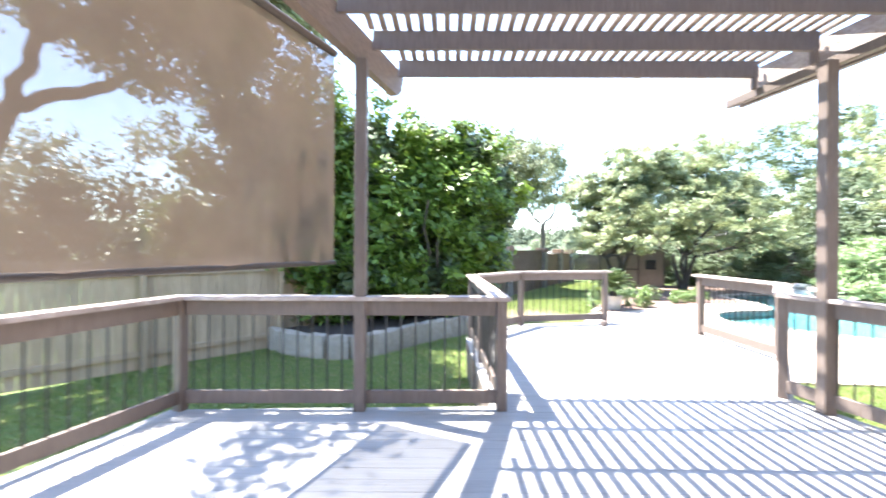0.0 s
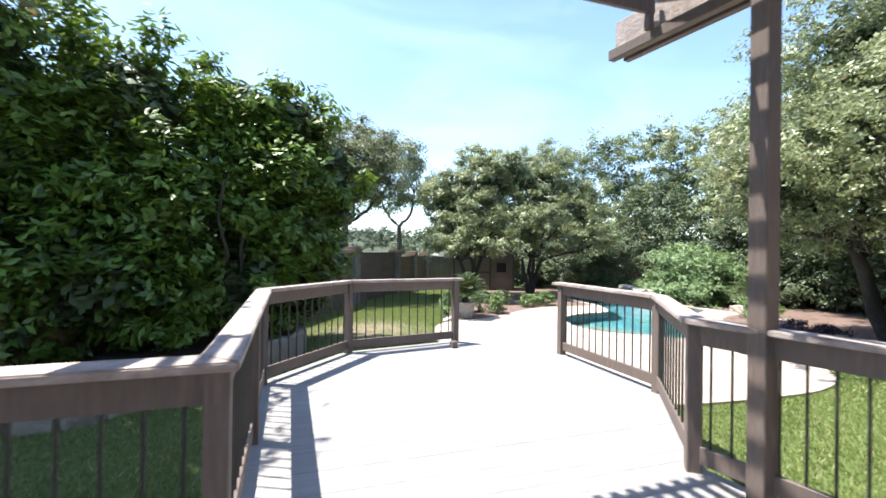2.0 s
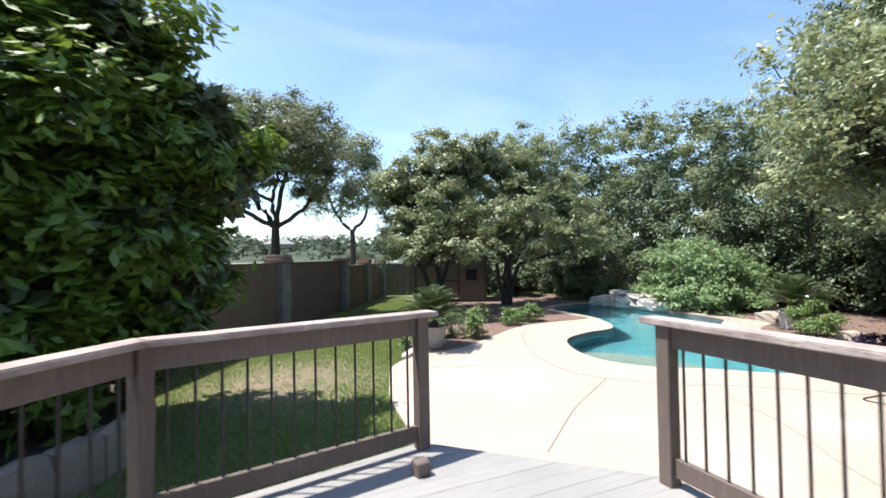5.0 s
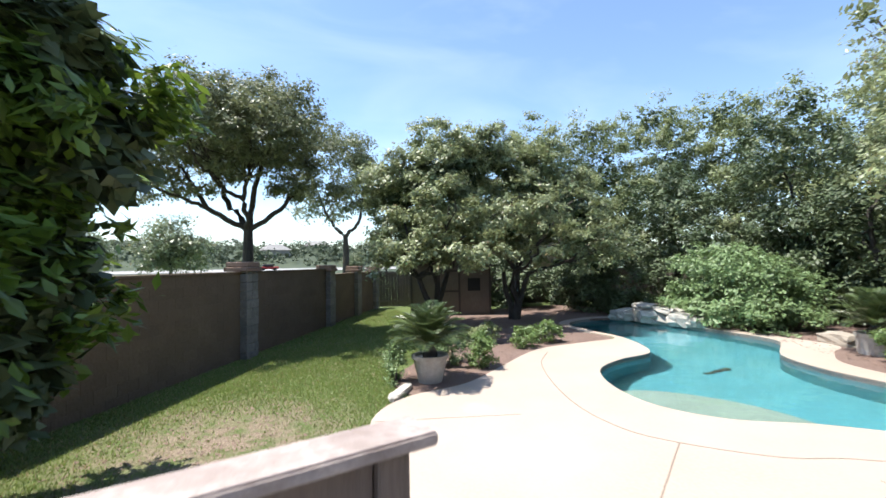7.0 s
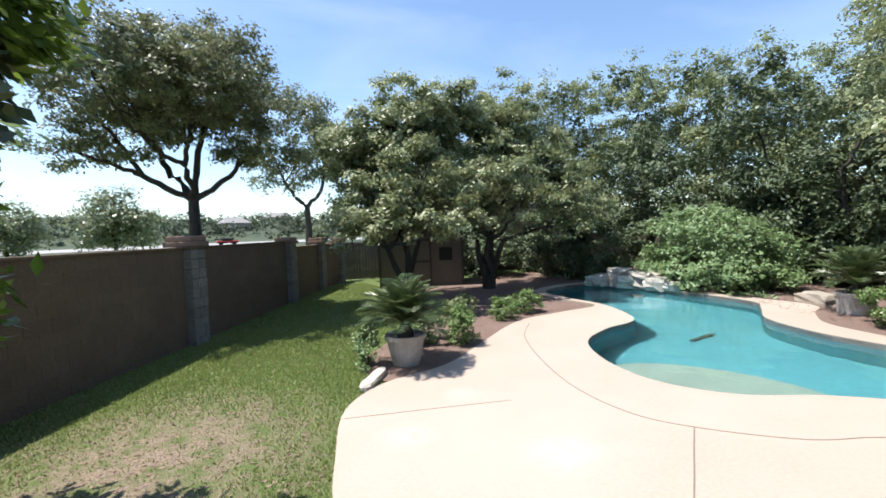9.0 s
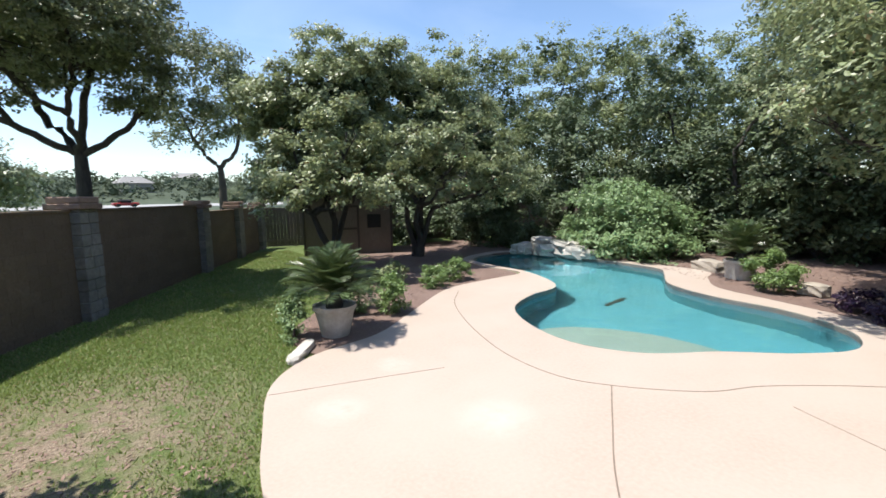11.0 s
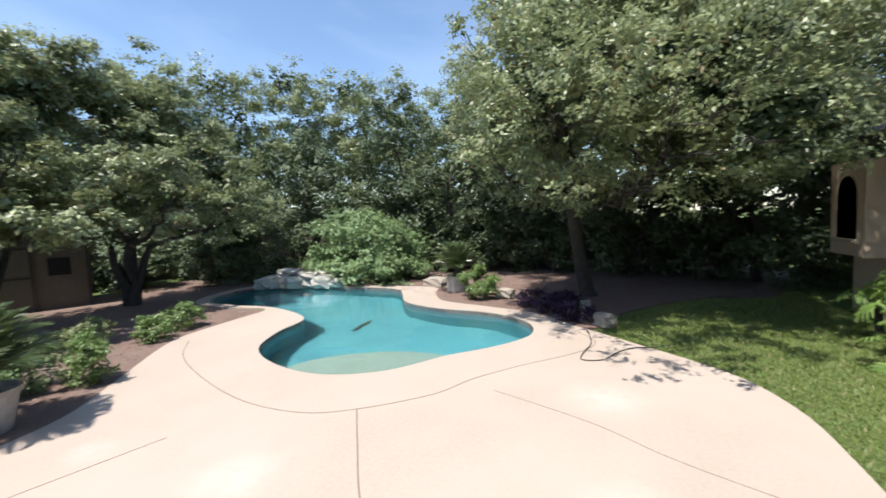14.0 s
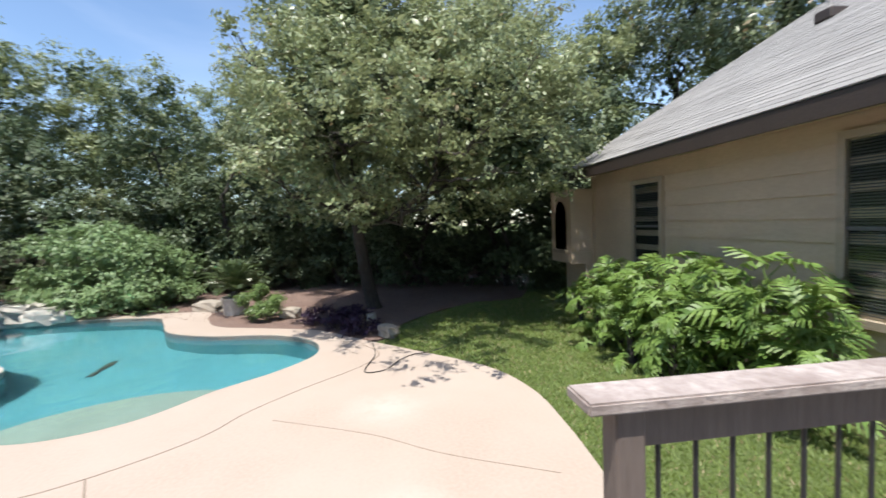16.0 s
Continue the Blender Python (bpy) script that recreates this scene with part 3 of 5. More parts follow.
deck_skirt()
steps = thing("steps", "two grey timber steps from the deck down to the patio", "steps", kind="structure")
for k in range(2):
    m = between(R1, L1)
    l = length(R1, L1)
    z = DECK - 0.187 * (k + 1)
    for j in range(2):
        part("tread", box(0.1, l - 0.1, -0.02 - 0.29 * (k + 1) + 0.145 * j, -0.02 - 0.29 * (k + 1) + 0.145 * j + 0.139, z - 0.035, z, bevel=0.004, m=m), M_DECK, steps)
    part("riser", box(0.1, l - 0.1, -0.04 - 0.29 * k - 0.02, -0.04 - 0.29 * k, z, z + 0.15, m=m), M_STAIN, steps)

TOP = 1.05


def post_at(parent, p, z0=-0.30, z1=TOP - 0.04, size=0.095, turn=0.0):
    m = Matrix.Translation((p[0], p[1], 0)) @ Matrix.Rotation(radians(turn), 4, "Z")
    h = size / 2
    part("post", box(-h, h, -h, h, z0, z1, bevel=0.006, m=m), M_STAIN, parent)


def railing(points, posts, label, ext=(0.0, 0.0)):
    """Rails along points of the plan, with posts, black balusters and a wide cap."""
    r = thing("railing", label, "railing", group="deck railings")
    mitre = []
    for i, p in enumerate(points):
        v = Vector(p)
        a = (v - Vector(points[i - 1])).normalized() if i else None
        b = (Vector(points[i + 1]) - v).normalized() if i < len(points) - 1 else None
        a, b = a or b, b or a
        n = Vector((-(a + b).y, (a + b).x)).normalized()
        mitre.append(n / max(0.3, n.dot(Vector((-a.y, a.x)))))
    for i, (p, q) in enumerate(zip(points, points[1:])):
        l, m = length(p, q), between(p, q)
        d = (Vector(q) - Vector(p)).normalized()
        bm = bmesh.new()
        w = 0.082
        ends = [Vector(p) - d * (ext[0] if i == 0 else 0), Vector(q) + d * (ext[1] if i == len(points) - 2 else 0)]
        corners = [ends[0] + mitre[i] * w, ends[1] + mitre[i + 1] * w, ends[1] - mitre[i + 1] * w, ends[0] - mitre[i] * w]
        lo = [bm.verts.new((c.x, c.y, TOP - 0.04)) for c in corners]
        hi = [bm.verts.new((c.x, c.y, TOP)) for c in corners]
        bm.faces.new(hi), bm.faces.new(lo[::-1])
        for k in range(4):
            bm.faces.new((lo[k], lo[(k + 1) % 4], hi[(k + 1) % 4], hi[k]))
        bmesh.ops.recalc_face_normals(bm, faces=bm.faces[:])
        bmesh.ops.bevel(bm, geom=bm.edges[:], offset=0.007, segments=2, affect="EDGES")
        part("cap", bm, M_CAP, r, "worn greyish cap board")
        part("top_rail", box(0.05, l - 0.05, -0.019, 0.019, TOP - 0.178, TOP - 0.042, bevel=0.004, m=m), M_STAIN, r)
        part("bottom_rail", box(0.05, l - 0.05, -0.019, 0.019, 0.065, 0.185, bevel=0.004, m=m), M_STAIN, r)
        n = max(1, round((l - 0.1) / 0.135))
        for k in range(n):
            x = 0.05 + (l - 0.1) * (k + 0.5) / n
            rod = attach("baluster", ROD, M_IRON, r, "thin black iron baluster")
            rod.matrix_world = m @ Matrix.Translation((x, 0, 0.18))
    for p in posts:
        i = min(range(len(points) - 1), key=lambda i: abs(length(points[i], p) + length(p, points[i + 1]) - length(points[i], points[i + 1])))
        post_at(r, p, turn=math.degrees(math.atan2(points[i + 1][1] - points[i][1], points[i + 1][0] - points[i][0])))
    return r


v, f = tube([(0, 0, 0), (0, 0, TOP - 0.35)], [0.0085, 0.0085], 8)
ROD = array_mesh("baluster", v, f, True)
RAILLABEL = "brown stained timber deck railing with black iron balusters"
railing([W2, W1, A, C, L3, L2, L1], [W1, A, C, (1.19, 6.4), L3, L2, L1], RAILLABEL, ext=(0, 0.12))
railing([R1, R2, R3, R5, R6], [R1, R2, R3, R6], RAILLABEL, ext=(0.15, 0))
# Short dark block on the deck, a little apart from the end post.
deck_block = part("post_shoe", box(-0.05, 0.05, -0.05, 0.05, 0.0, 0.10, bevel=0.01), M_STAIN)
deck_block.matrix_world = pose(3.78, 9.12, 0, 0, 0, 10)
tagged(deck_block, "short dark brown block on the deck", "wood block")

# ---- the pergola ----
pergola = thing("pergola", "brown timber pergola with close slats over the deck", "pergola")
BEAM = 3.22


def pergola_parts():
    for p, s in ((B, 0.105), (R4, 0.115)):
        post_at(pergola, p, DECK, BEAM, s)
    left, right = ((0.16, 5.80), (-0.84, 2.1)), ((4.20, 6.06), (4.92, 1.6))
    m, l = between(*left), length(*left)
    bm = bmesh.new()
    profile = [(0.0, 0.30), (0.0, 0.20), (0.03, 0.16), (0.03, 0.10), (0.08, 0.06), (0.16, 0.0), (l, 0.0), (l, 0.30)]
    rings = [[bm.verts.new((x, y, BEAM + z)) for x, z in profile] for y in (-0.045, 0.045)]
    bm.faces.new(rings[0]), bm.faces.new(rings[1][::-1])
    for k in range(len(profile)):
        bm.faces.new((rings[0][k - 1], rings[0][k], rings[1][k], rings[1][k - 1]))
    bmesh.ops.recalc_face_normals(bm, faces=bm.faces[:])
    bm.transform(m)
    part("beam", bm, M_SLAT, pergola, "tan-brown beam with a shaped end")
    m, l = between(*right), length(*right)
    part("beam", box(0.0, l, -0.075, 0.0, BEAM, BEAM + 0.09, bevel=0.005, m=m), M_STAIN, pergola)
    part("beam", box(0.06, l, 0.05, 0.115, BEAM + 0.0, BEAM + 0.05, bevel=0.005, m=m), M_STAIN, pergola)
    # The rim takes the pale cap wood to paint its sunlit inner face.
    part("rim_board", box(0.03, l, -0.02, 0.02, BEAM + 0.095, BEAM + 0.34, bevel=0.004, m=m), M_CAP, pergola, "rim board coloured pale for its sunlit face")
    y = 5.60
    while y > -1.2:
        xl, xr = 0.20 - (5.72 - y) * 0.27, 4.20 + (6.06 - y) * 0.161
        part("cross_beam", box(xl, xr - 0.07, y - 0.02, y + 0.02, BEAM + 0.20, BEAM + 0.385, bevel=0.004), M_STAIN, pergola)
        part("hanger", box(xr - 0.14, xr - 0.09, y - 0.03, y + 0.03, BEAM + 0.07, BEAM + 0.22, bevel=0.004), M_STAIN, pergola)
        y -= 0.665
    x = -0.9
    while x < 5.2:
        y1 = 5.70
        if x < 0.1:
            y1 = min(y1, 5.72 - (0.17 - x) / 0.27)
        if x > 4.2:
            y1 = min(y1, 6.06 - (x - 4.20) / 0.161)
        if y1 > 0:
            part("slat", box(x, x + 0.058, -1.2, y1, BEAM + 0.39, BEAM + 0.415), M_SLAT, pergola)
        x += 0.122


pergola_parts()

# the sun screen hangs beside the pergola's beam
screen = thing("sun_screen", "tan roll-down sun screen with a dark hem bar", "sun screen")


def screen_cloth():
    a, b = Vector((-0.30, 4.62)), Vector((-1.42, 1.7))
    top, bottom = BEAM + 0.02, 1.36
    nx, nz, verts = 24, 14, []
    side = Vector((-(b - a).y, (b - a).x)).normalized()
    for i in range(nx + 1):
        for k in range(nz + 1):
            p = a.lerp(b, i / nx) + side * 0.02 * math.sin(i * 0.9) * (k / nz)
            verts.append((p.x, p.y, top + (bottom - top) * k / nz))
    faces = [(i * (nz + 1) + k, i * (nz + 1) + k + 1, (i + 1) * (nz + 1) + k + 1, (i + 1) * (nz + 1) + k) for i in range(nx) for k in range(nz)]
    attach("cloth", array_mesh("cloth", verts, faces, True), M_SCREEN, screen)
    v, f = tube([(a.x, a.y, bottom), (b.x, b.y, bottom)], [0.022, 0.022], 8)
    attach("hem_bar", array_mesh("hem_bar", v, f, True), M_TRIM, screen, "dark hem bar")
    v, f = tube([(a.x, a.y, top), (b.x, b.y, top)], [0.035, 0.035], 10)
    attach("roller", array_mesh("roller", v, f, True), M_TRIM, screen)


screen_cloth()

# ---- the house ----
house = thing("house", "tan sided house with a grey shingle roof", "house")
EAVE, WALL, WEST, EAST = 2.50, 4.45, 7.0, 13.35


def house_window(x0, x1, z0, z1, half):
    w = part("window", box(x0, x1, WALL + 0.005, WALL + 0.023, z0, z1), M_INSIDE, house, "sash window with grey blinds")
    y = WALL + 0.035
    for a in (box(x0 - 0.08, x0, y - 0.03, y + 0.05, z0 - 0.08, z1 + 0.08), box(x1, x1 + 0.08, y - 0.03, y + 0.05, z0 - 0.08, z1 + 0.08), box(x0, x1, y - 0.03, y + 0.05, z1, z1 + 0.08), box(x0, x1, y - 0.03, y + 0.06, z0 - 0.08, z0)):
        part("frame", a, M_TRIMTAN, w)
    middle = (z0 + z1) / 2
    part("sash", box(x0, x1, y - 0.01, y + 0.03, middle - 0.02, middle + 0.02), M_BLIND, w)
    z = z1 - 0.03
    while z > (middle if half else z0) + 0.03:
        part("blind_slat", box(x0 + 0.01, x1 - 0.01, -0.017, 0.017, -0.001, 0.001, m=Matrix.Translation((0, y - 0.008, z)) @ Matrix.Rotation(radians(35), 4, "X")), M_BLIND, w)
        z -= 0.031
    part("pane", box(x0, x1, y + 0.024, y + 0.028, z0, z1), M_PANE, w).visible_shadow = False


def house_parts():
    part("wall", box(WEST, EAST, -9.0, WALL, -0.65, EAVE + 0.2), M_SIDING, house)
    z = -0.30
    while z < EAVE - 0.02:
        h = min(0.255, EAVE + 0.1 - z)
        bm = box(WEST - 0.02, EAST + 0.02, 0, 0.03, 0, h)
        for v in bm.verts:
            if v.co.z > h / 2 and v.co.y > 0.01:
                v.co.y = 0.012
        bm.transform(Matrix.Translation((0, WALL, z)))
        part("siding_board", bm, M_SIDING, house)
        z += 0.255
    part("foundation", box(WEST - 0.03, EAST + 0.03, WALL - 0.2, WALL + 0.06, -0.7, -0.30), M_SHED, house, "concrete foundation")
    part("corner_board", box(EAST - 0.08, EAST + 0.05, WALL - 0.08, WALL + 0.05, -0.3, EAVE + 0.1, bevel=0.005), M_SIDING, house)
    ridge_y, rise = -2.1, 4.19
    e0, e1, lip = WEST - 0.1, EAST + 0.45, WALL + 0.5
    bm = bmesh.new()
    bm.faces.new([bm.verts.new(q) for q in ((e0, lip, EAVE + 0.14), (e1, lip, EAVE + 0.14), (e1, ridge_y, EAVE + 0.14 + rise), (e0, ridge_y, EAVE + 0.14 + rise))])
    bm.faces.new([bm.verts.new(q) for q in ((e1, 2 * ridge_y - lip, EAVE + 0.14), (e0, 2 * ridge_y - lip, EAVE + 0.14), (e0, ridge_y, EAVE + 0.14 + rise), (e1, ridge_y, EAVE + 0.14 + rise))])
    bmesh.ops.solidify(bm, geom=bm.faces[:], thickness=0.05)
    roof = part("roof", bm, M_SHINGLE, house)
    run = math.hypot(rise, lip - ridge_y)
    slope = math.atan2(rise, lip - ridge_y)
    n = 52
    for i in range(n):
        rng = random.Random(i)
        x = e0 - 0.02
        while x < e1:
            w = rng.uniform(0.9, 1.1)
            bm = box(x, min(x + w, e1 + 0.03) - 0.004, 0, run / n + 0.03, 0, 0.012 + rng.uniform(0, 0.004))
            bm.transform(Matrix.Translation((0, lip + 0.02, EAVE + 0.15)) @ Matrix.Rotation(-slope, 4, "X") @ Matrix.Diagonal((1, -1, 1, 1)) @ Matrix.Translation((0, run * i / n, 0.01)) @ Matrix.Rotation(radians(-1.5), 4, "X"))
            bmesh.ops.recalc_face_normals(bm, faces=bm.faces[:])
            part("shingle", bm, M_SHINGLE, roof)
            x += w
    part("fascia", box(e0, e1 + 0.02, lip - 0.02, lip + 0.02, EAVE - 0.06, EAVE + 0.15, bevel=0.004), M_TRIM, house, "dark brown fascia board")
    part("soffit", box(e0, e1, WALL, lip - 0.02, EAVE + 0.02, EAVE + 0.05), M_SIDING, house)
    m = Matrix.Translation((e1, lip + 0.02, EAVE + 0.03)) @ Matrix.Rotation(-slope, 4, "X")
    part("rake_board", box(0, 0.03, -run, 0.0, -0.08, 0.12, m=m), M_TRIM, house, "dark brown rake board")
    bm = bmesh.new()
    bm.faces.new([bm.verts.new(q) for q in ((EAST, WALL, EAVE + 0.1), (EAST, 2 * ridge_y - WALL, EAVE + 0.1), (EAST, ridge_y, EAVE + rise - 0.2))])
    bmesh.ops.solidify(bm, geom=bm.faces[:], thickness=0.1)
    part("gable", bm, M_SIDING, house)
    # a small vent on the roof
    vy = 0.9
    vz = EAVE + 0.14 + (lip - vy) * math.tan(slope)
    part("roof_vent", box(11.0, 11.35, vy - 0.2, vy + 0.2, vz - 0.05, vz + 0.16, bevel=0.03), M_TRIM, roof, "dark metal roof vent")
    house_window(10.83, 11.62, 0.64, 2.16, True)
    house_window(7.10, 7.78, 0.5, 2.27, False)
    # the oriel beyond the corner
    oriel = part("oriel", box(EAST + 0.03, EAST + 1.25, WALL - 1.2, WALL + 0.55, 0.55, 2.25), M_SIDING, house, "tan bay with an arched window")
    for k in range(6):
        part("siding_board", box(EAST + 0.0, EAST + 0.03, WALL - 0.0, WALL + 0.57, 0.55 + 0.28 * k, 0.82 + 0.28 * k), M_SIDING, oriel)
    part("sill", box(EAST + 0.2, EAST + 1.1, WALL + 0.55, WALL + 0.62, 0.78, 0.85), M_TRIMTAN, oriel)
    bm = bmesh.new()
    arch = [(EAST + 0.3, 0.86), (EAST + 1.0, 0.86)] + [(EAST + 0.65 + 0.35 * math.cos(math.pi * k / 10), 1.65 + 0.35 * math.sin(math.pi * k / 10)) for k in range(11)]
    bm.faces.new([bm.verts.new((x, WALL + 0.555, z)) for x, z in arch])
    bmesh.ops.solidify(bm, geom=bm.faces[:], thickness=0.01)
    part("window", bm, M_INSIDE, oriel, "dark arched window")
    part("wall", box(EAST + 0.04, EAST + 1.2, WALL - 1.2, WALL + 0.2, -0.65, 0.545), M_SIDING, house)
    # the main block behind the deck
    part("wall", box(-5.5, WEST - 0.01, -3.2, -1.55, -0.65, 2.75), M_SIDING, house)
    part("roof_edge", box(-5.9, WEST - 0.12, -3.6, -1.25, 2.76, 2.95), M_TRIM, house)


house_parts()

# ---- walls and fences ----
F0, F1 = Vector((0.38, 14.38)), Vector((8.85, 29.05))
fence = thing("boundary_wall", "brown block boundary wall with grey stone columns", "wall", kind="structure")


def boundary_wall():
    d = (F1 - F0).normalized()
    l = (F1 - F0).length
    cols = [0.2, 5.85, 10.9, 13.95, 16.7]
    for a, b in zip(cols, cols[1:]):
        p, q = F0 + d * a, F0 + d * b
        drop = 0.02 * a
        m, s = between(p, q), b - a
        z, row = GROUND - 0.05, 0
        bl, bh = 0.4, 0.2
        while z < 1.36 - drop - 0.02:
            x = -bl / 2 * (row % 2)
            while x < s:
                x0, x1 = max(x, 0.0), min(x + bl, s)
                if x1 - x0 > 0.03:
                    ob = attach("block", BLOCKS[0], M_STUCCO, fence)
                    ob.matrix_world = m @ Matrix.Translation(((x0 + x1) / 2, 0, z + bh / 2)) @ Matrix.Diagonal(((x1 - x0) / bl, 1, 1, 1))
                x += bl
            z += bh
            row += 1
        part("coping", box(0, s, -0.10, 0.10, z, z + 0.05, bevel=0.008, m=m), M_STUCCO, fence)
    for a in cols[1:]:
        p = F0 + d * a
        drop = 0.02 * a
        col = thing("column", "", "")
        col.parent = fence
        tagged(col, "grey limestone column with a brown brick cap")
        z = GROUND - 0.05
        top = 1.52 - drop
        rng = random.Random(int(a * 10))
        while z < top - 0.03:
            h = min(0.2, top - z)
            o = rng.uniform(0.235, 0.25)
            cut = rng.uniform(-0.1, 0.1)
            for x0, x1 in ((-o, cut - 0.004), (cut + 0.004, o)):
                part("stone", box(x0, x1, -o, o, z + 0.005, z + h - 0.004, bevel=0.01, m=between(p, F1)), M_COLUMN, col)
            z += h
        part("cap", box(-0.30, 0.30, -0.30, 0.30, top, top + 0.10, bevel=0.012, m=between(p, F1)), M_CAPBRICK, col)
        part("cap", box(-0.27, 0.27, -0.27, 0.27, top + 0.10, top + 0.22, bevel=0.02, m=between(p, F1)), M_CAPBRICK, col)


bm = box(-0.1993, 0.1993, -0.075, 0.075, -0.0993, 0.0993, bevel=0.0025)
me = bpy.data.meshes.new("block")
bm.to_mesh(me), bm.free()
me.materials.append(M_STUCCO)
BLOCKS = [me]
boundary_wall()
mortar = part("mortar", box(0, (F1 - F0).length - 0.2, -0.062, 0.062, GROUND - 0.1, 1.0, m=between(F0, F1)), M_STUCCO, fence)


def picket_fence(name, label, p, q, top, mat, bottom=GROUND):
    f = thing(name, label, "fence", kind="structure")
    m, l = between(p, q), length(p, q)
    x, rng = 0.0, random.Random(7)
    while x < l:
        t = top + rng.uniform(-0.015, 0.015)
        part("picket", box(x, x + 0.135, -0.01, 0.01, bottom + 0.03, t, m=m), mat, f)
        x += 0.141
    for z in (0.25, 1.0, 1.6):
        part("rail", box(0, l, 0.011, 0.05, bottom + z, bottom + z + 0.09, m=m), mat, f)
    x = 0.0
    while x < l:
        part("post", box(x, x + 0.09, 0.051, 0.14, bottom - 0.1, top - 0.05, m=m), mat, f)
        x += 2.4
    return f


picket_fence("picket_fence", "weathered tan cedar picket fence", (-2.75, 9.75), (-7.4, 4.6), 1.28, M_FENCEWOOD)
picket_fence("picket_fence", "weathered tan cedar picket fence", (0.3, 14.3), (-2.8, 9.85), 1.28, M_FENCEWOOD)
picket_fence("picket_fence", "old timber fence coloured dark grey for tree shade", (21.8, 25.2), (8.95, 29.3), 1.15, M_DARKFENCE)
picket_fence("picket_fence", "old timber fence coloured dark grey for tree shade", (21.5, 4.6), (22.5, 26.5), 1.0, M_DARKFENCE)


# ---- trees and shrubs ----
hedge = thing("hedge", "tall dense glossy green hedge above a stone edging", "hedge", (0, 0, 0))


def hedge_parts():
    rng = np.random.default_rng(11)
    for k in range(24):
        x = rng.uniform(-3.4, 0.9)
        y = 11.6 + rng.uniform(-0.8, 0.7) + 0.4 * max(0, x)
        v, f = bent(rng, (x, y, GROUND + 0.1), (x + rng.normal(0, 0.4), y + rng.normal(0, 0.3), 2.6), 0.045, 0.02)
        attach("stem", array_mesh("stem", v, f, True), M_BARK, hedge)
    blobs = [(-4.7, 11.8, 2.6, 1.9, 1.6, 3.2), (-2.6, 11.4, 2.6, 1.8, 1.5, 3.3), (-0.8, 11.6, 2.4, 1.6, 1.4, 2.8), (0.7, 12.2, 2.2, 1.5, 1.4, 2.3), (1.2, 12.9, 1.9, 1.0, 1.4, 2.0), (2.15, 12.9, 2.6, 1.0, 1.0, 1.0), (-1.6, 10.7, 1.0, 1.7, 1.0, 1.2), (0.4, 11.6, 0.9, 1.2, 0.9, 1.2), (1.0, 12.6, 0.8, 0.9, 1.1, 1.1),
             (-4.0, 10.9, 0.9, 1.7, 0.9, 1.2), (-3.0, 10.5, 1.4, 1.1, 0.8, 1.6), (1.2, 12.6, 3.2, 1.35, 1.3, 1.4), (0.2, 12.3, 4.2, 1.2, 1.2, 1.0), (-1.2, 11.0, 3.9, 1.1, 0.8, 0.9), (-2.9, 10.6, 4.1, 1.1, 0.8, 0.9), (1.5, 12.1, 1.9, 0.8, 0.8, 0.8), (1.65, 12.7, 0.7, 0.8, 0.9, 1.0), (1.9, 12.9, 1.5, 0.8, 0.9, 0.9), (2.0, 12.7, 3.3, 0.85, 0.9, 0.8), (1.2, 12.2, 4.0, 1.1, 1.1, 0.9), (-0.3, 11.0, 2.4, 1.1, 0.7, 0.8)]
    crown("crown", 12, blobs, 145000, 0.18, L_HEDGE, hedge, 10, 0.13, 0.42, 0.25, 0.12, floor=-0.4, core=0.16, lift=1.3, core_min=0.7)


hedge_parts()

tree("oak_tree", "spreading live oak beyond the boundary wall", (3.35, 23.2, GROUND), 0.2, 3.1,
     [(-1.7, 0, 4.9, 1.2, 1.2, 0.7), (1.8, -0.2, 4.9, 1.1, 1.2, 0.7), (-1.0, 0.3, 6.0, 1.4, 1.4, 0.8), (0.8, -0.3, 6.3, 1.4, 1.3, 0.9), (0, -0.2, 7.2, 1.4, 1.4, 0.9), (-2.1, -0.8, 5.7, 1.0, 1.0, 0.6), (2.0, -0.8, 5.8, 1.0, 1.0, 0.6), (0.1, -1.3, 5.2, 1.3, 1.0, 0.6), (-1.1, -1.6, 5.4, 1.1, 1.0, 0.6), (1.1, -1.6, 5.4, 1.1, 1.0, 0.6),
      (0, -2.2, 6.2, 1.2, 1.0, 0.7), (-2.8, 0.2, 4.6, 0.9, 0.9, 0.5), (-2.9, -1.2, 6.3, 1.0, 1.0, 0.6), (-1.6, -2.4, 6.5, 1.0, 1.0, 0.6), (-0.6, -2.9, 6.0, 1.1, 1.0, 0.6), (0.4, -3.3, 5.7, 1.1, 1.0, 0.6), (1.2, -2.7, 6.2, 1.0, 1.0, 0.6), (-1.5, -3.3, 5.6, 1.0, 0.9, 0.5)], 72000, 0.105, L_STREET, 21, 8, 0.12, 0.3, 0.35, twigs=8, core=0.0)
tree("oak_tree", "slender oak beyond the boundary wall", (9.9, 42.0, GROUND), 0.28, 4.0,
     [(-1.8, 0, 7.0, 2.2, 2.2, 1.6), (1.6, 0, 8.6, 2.3, 2.3, 2.0), (0.0, 0, 11.0, 2.2, 2.2, 1.8), (-3.0, 0, 9.6, 1.6, 1.6, 1.3)], 14000, 0.24, L_STREET, 31, 5, 0.35, 0.35, 0.35, twigs=6, core=0.0)
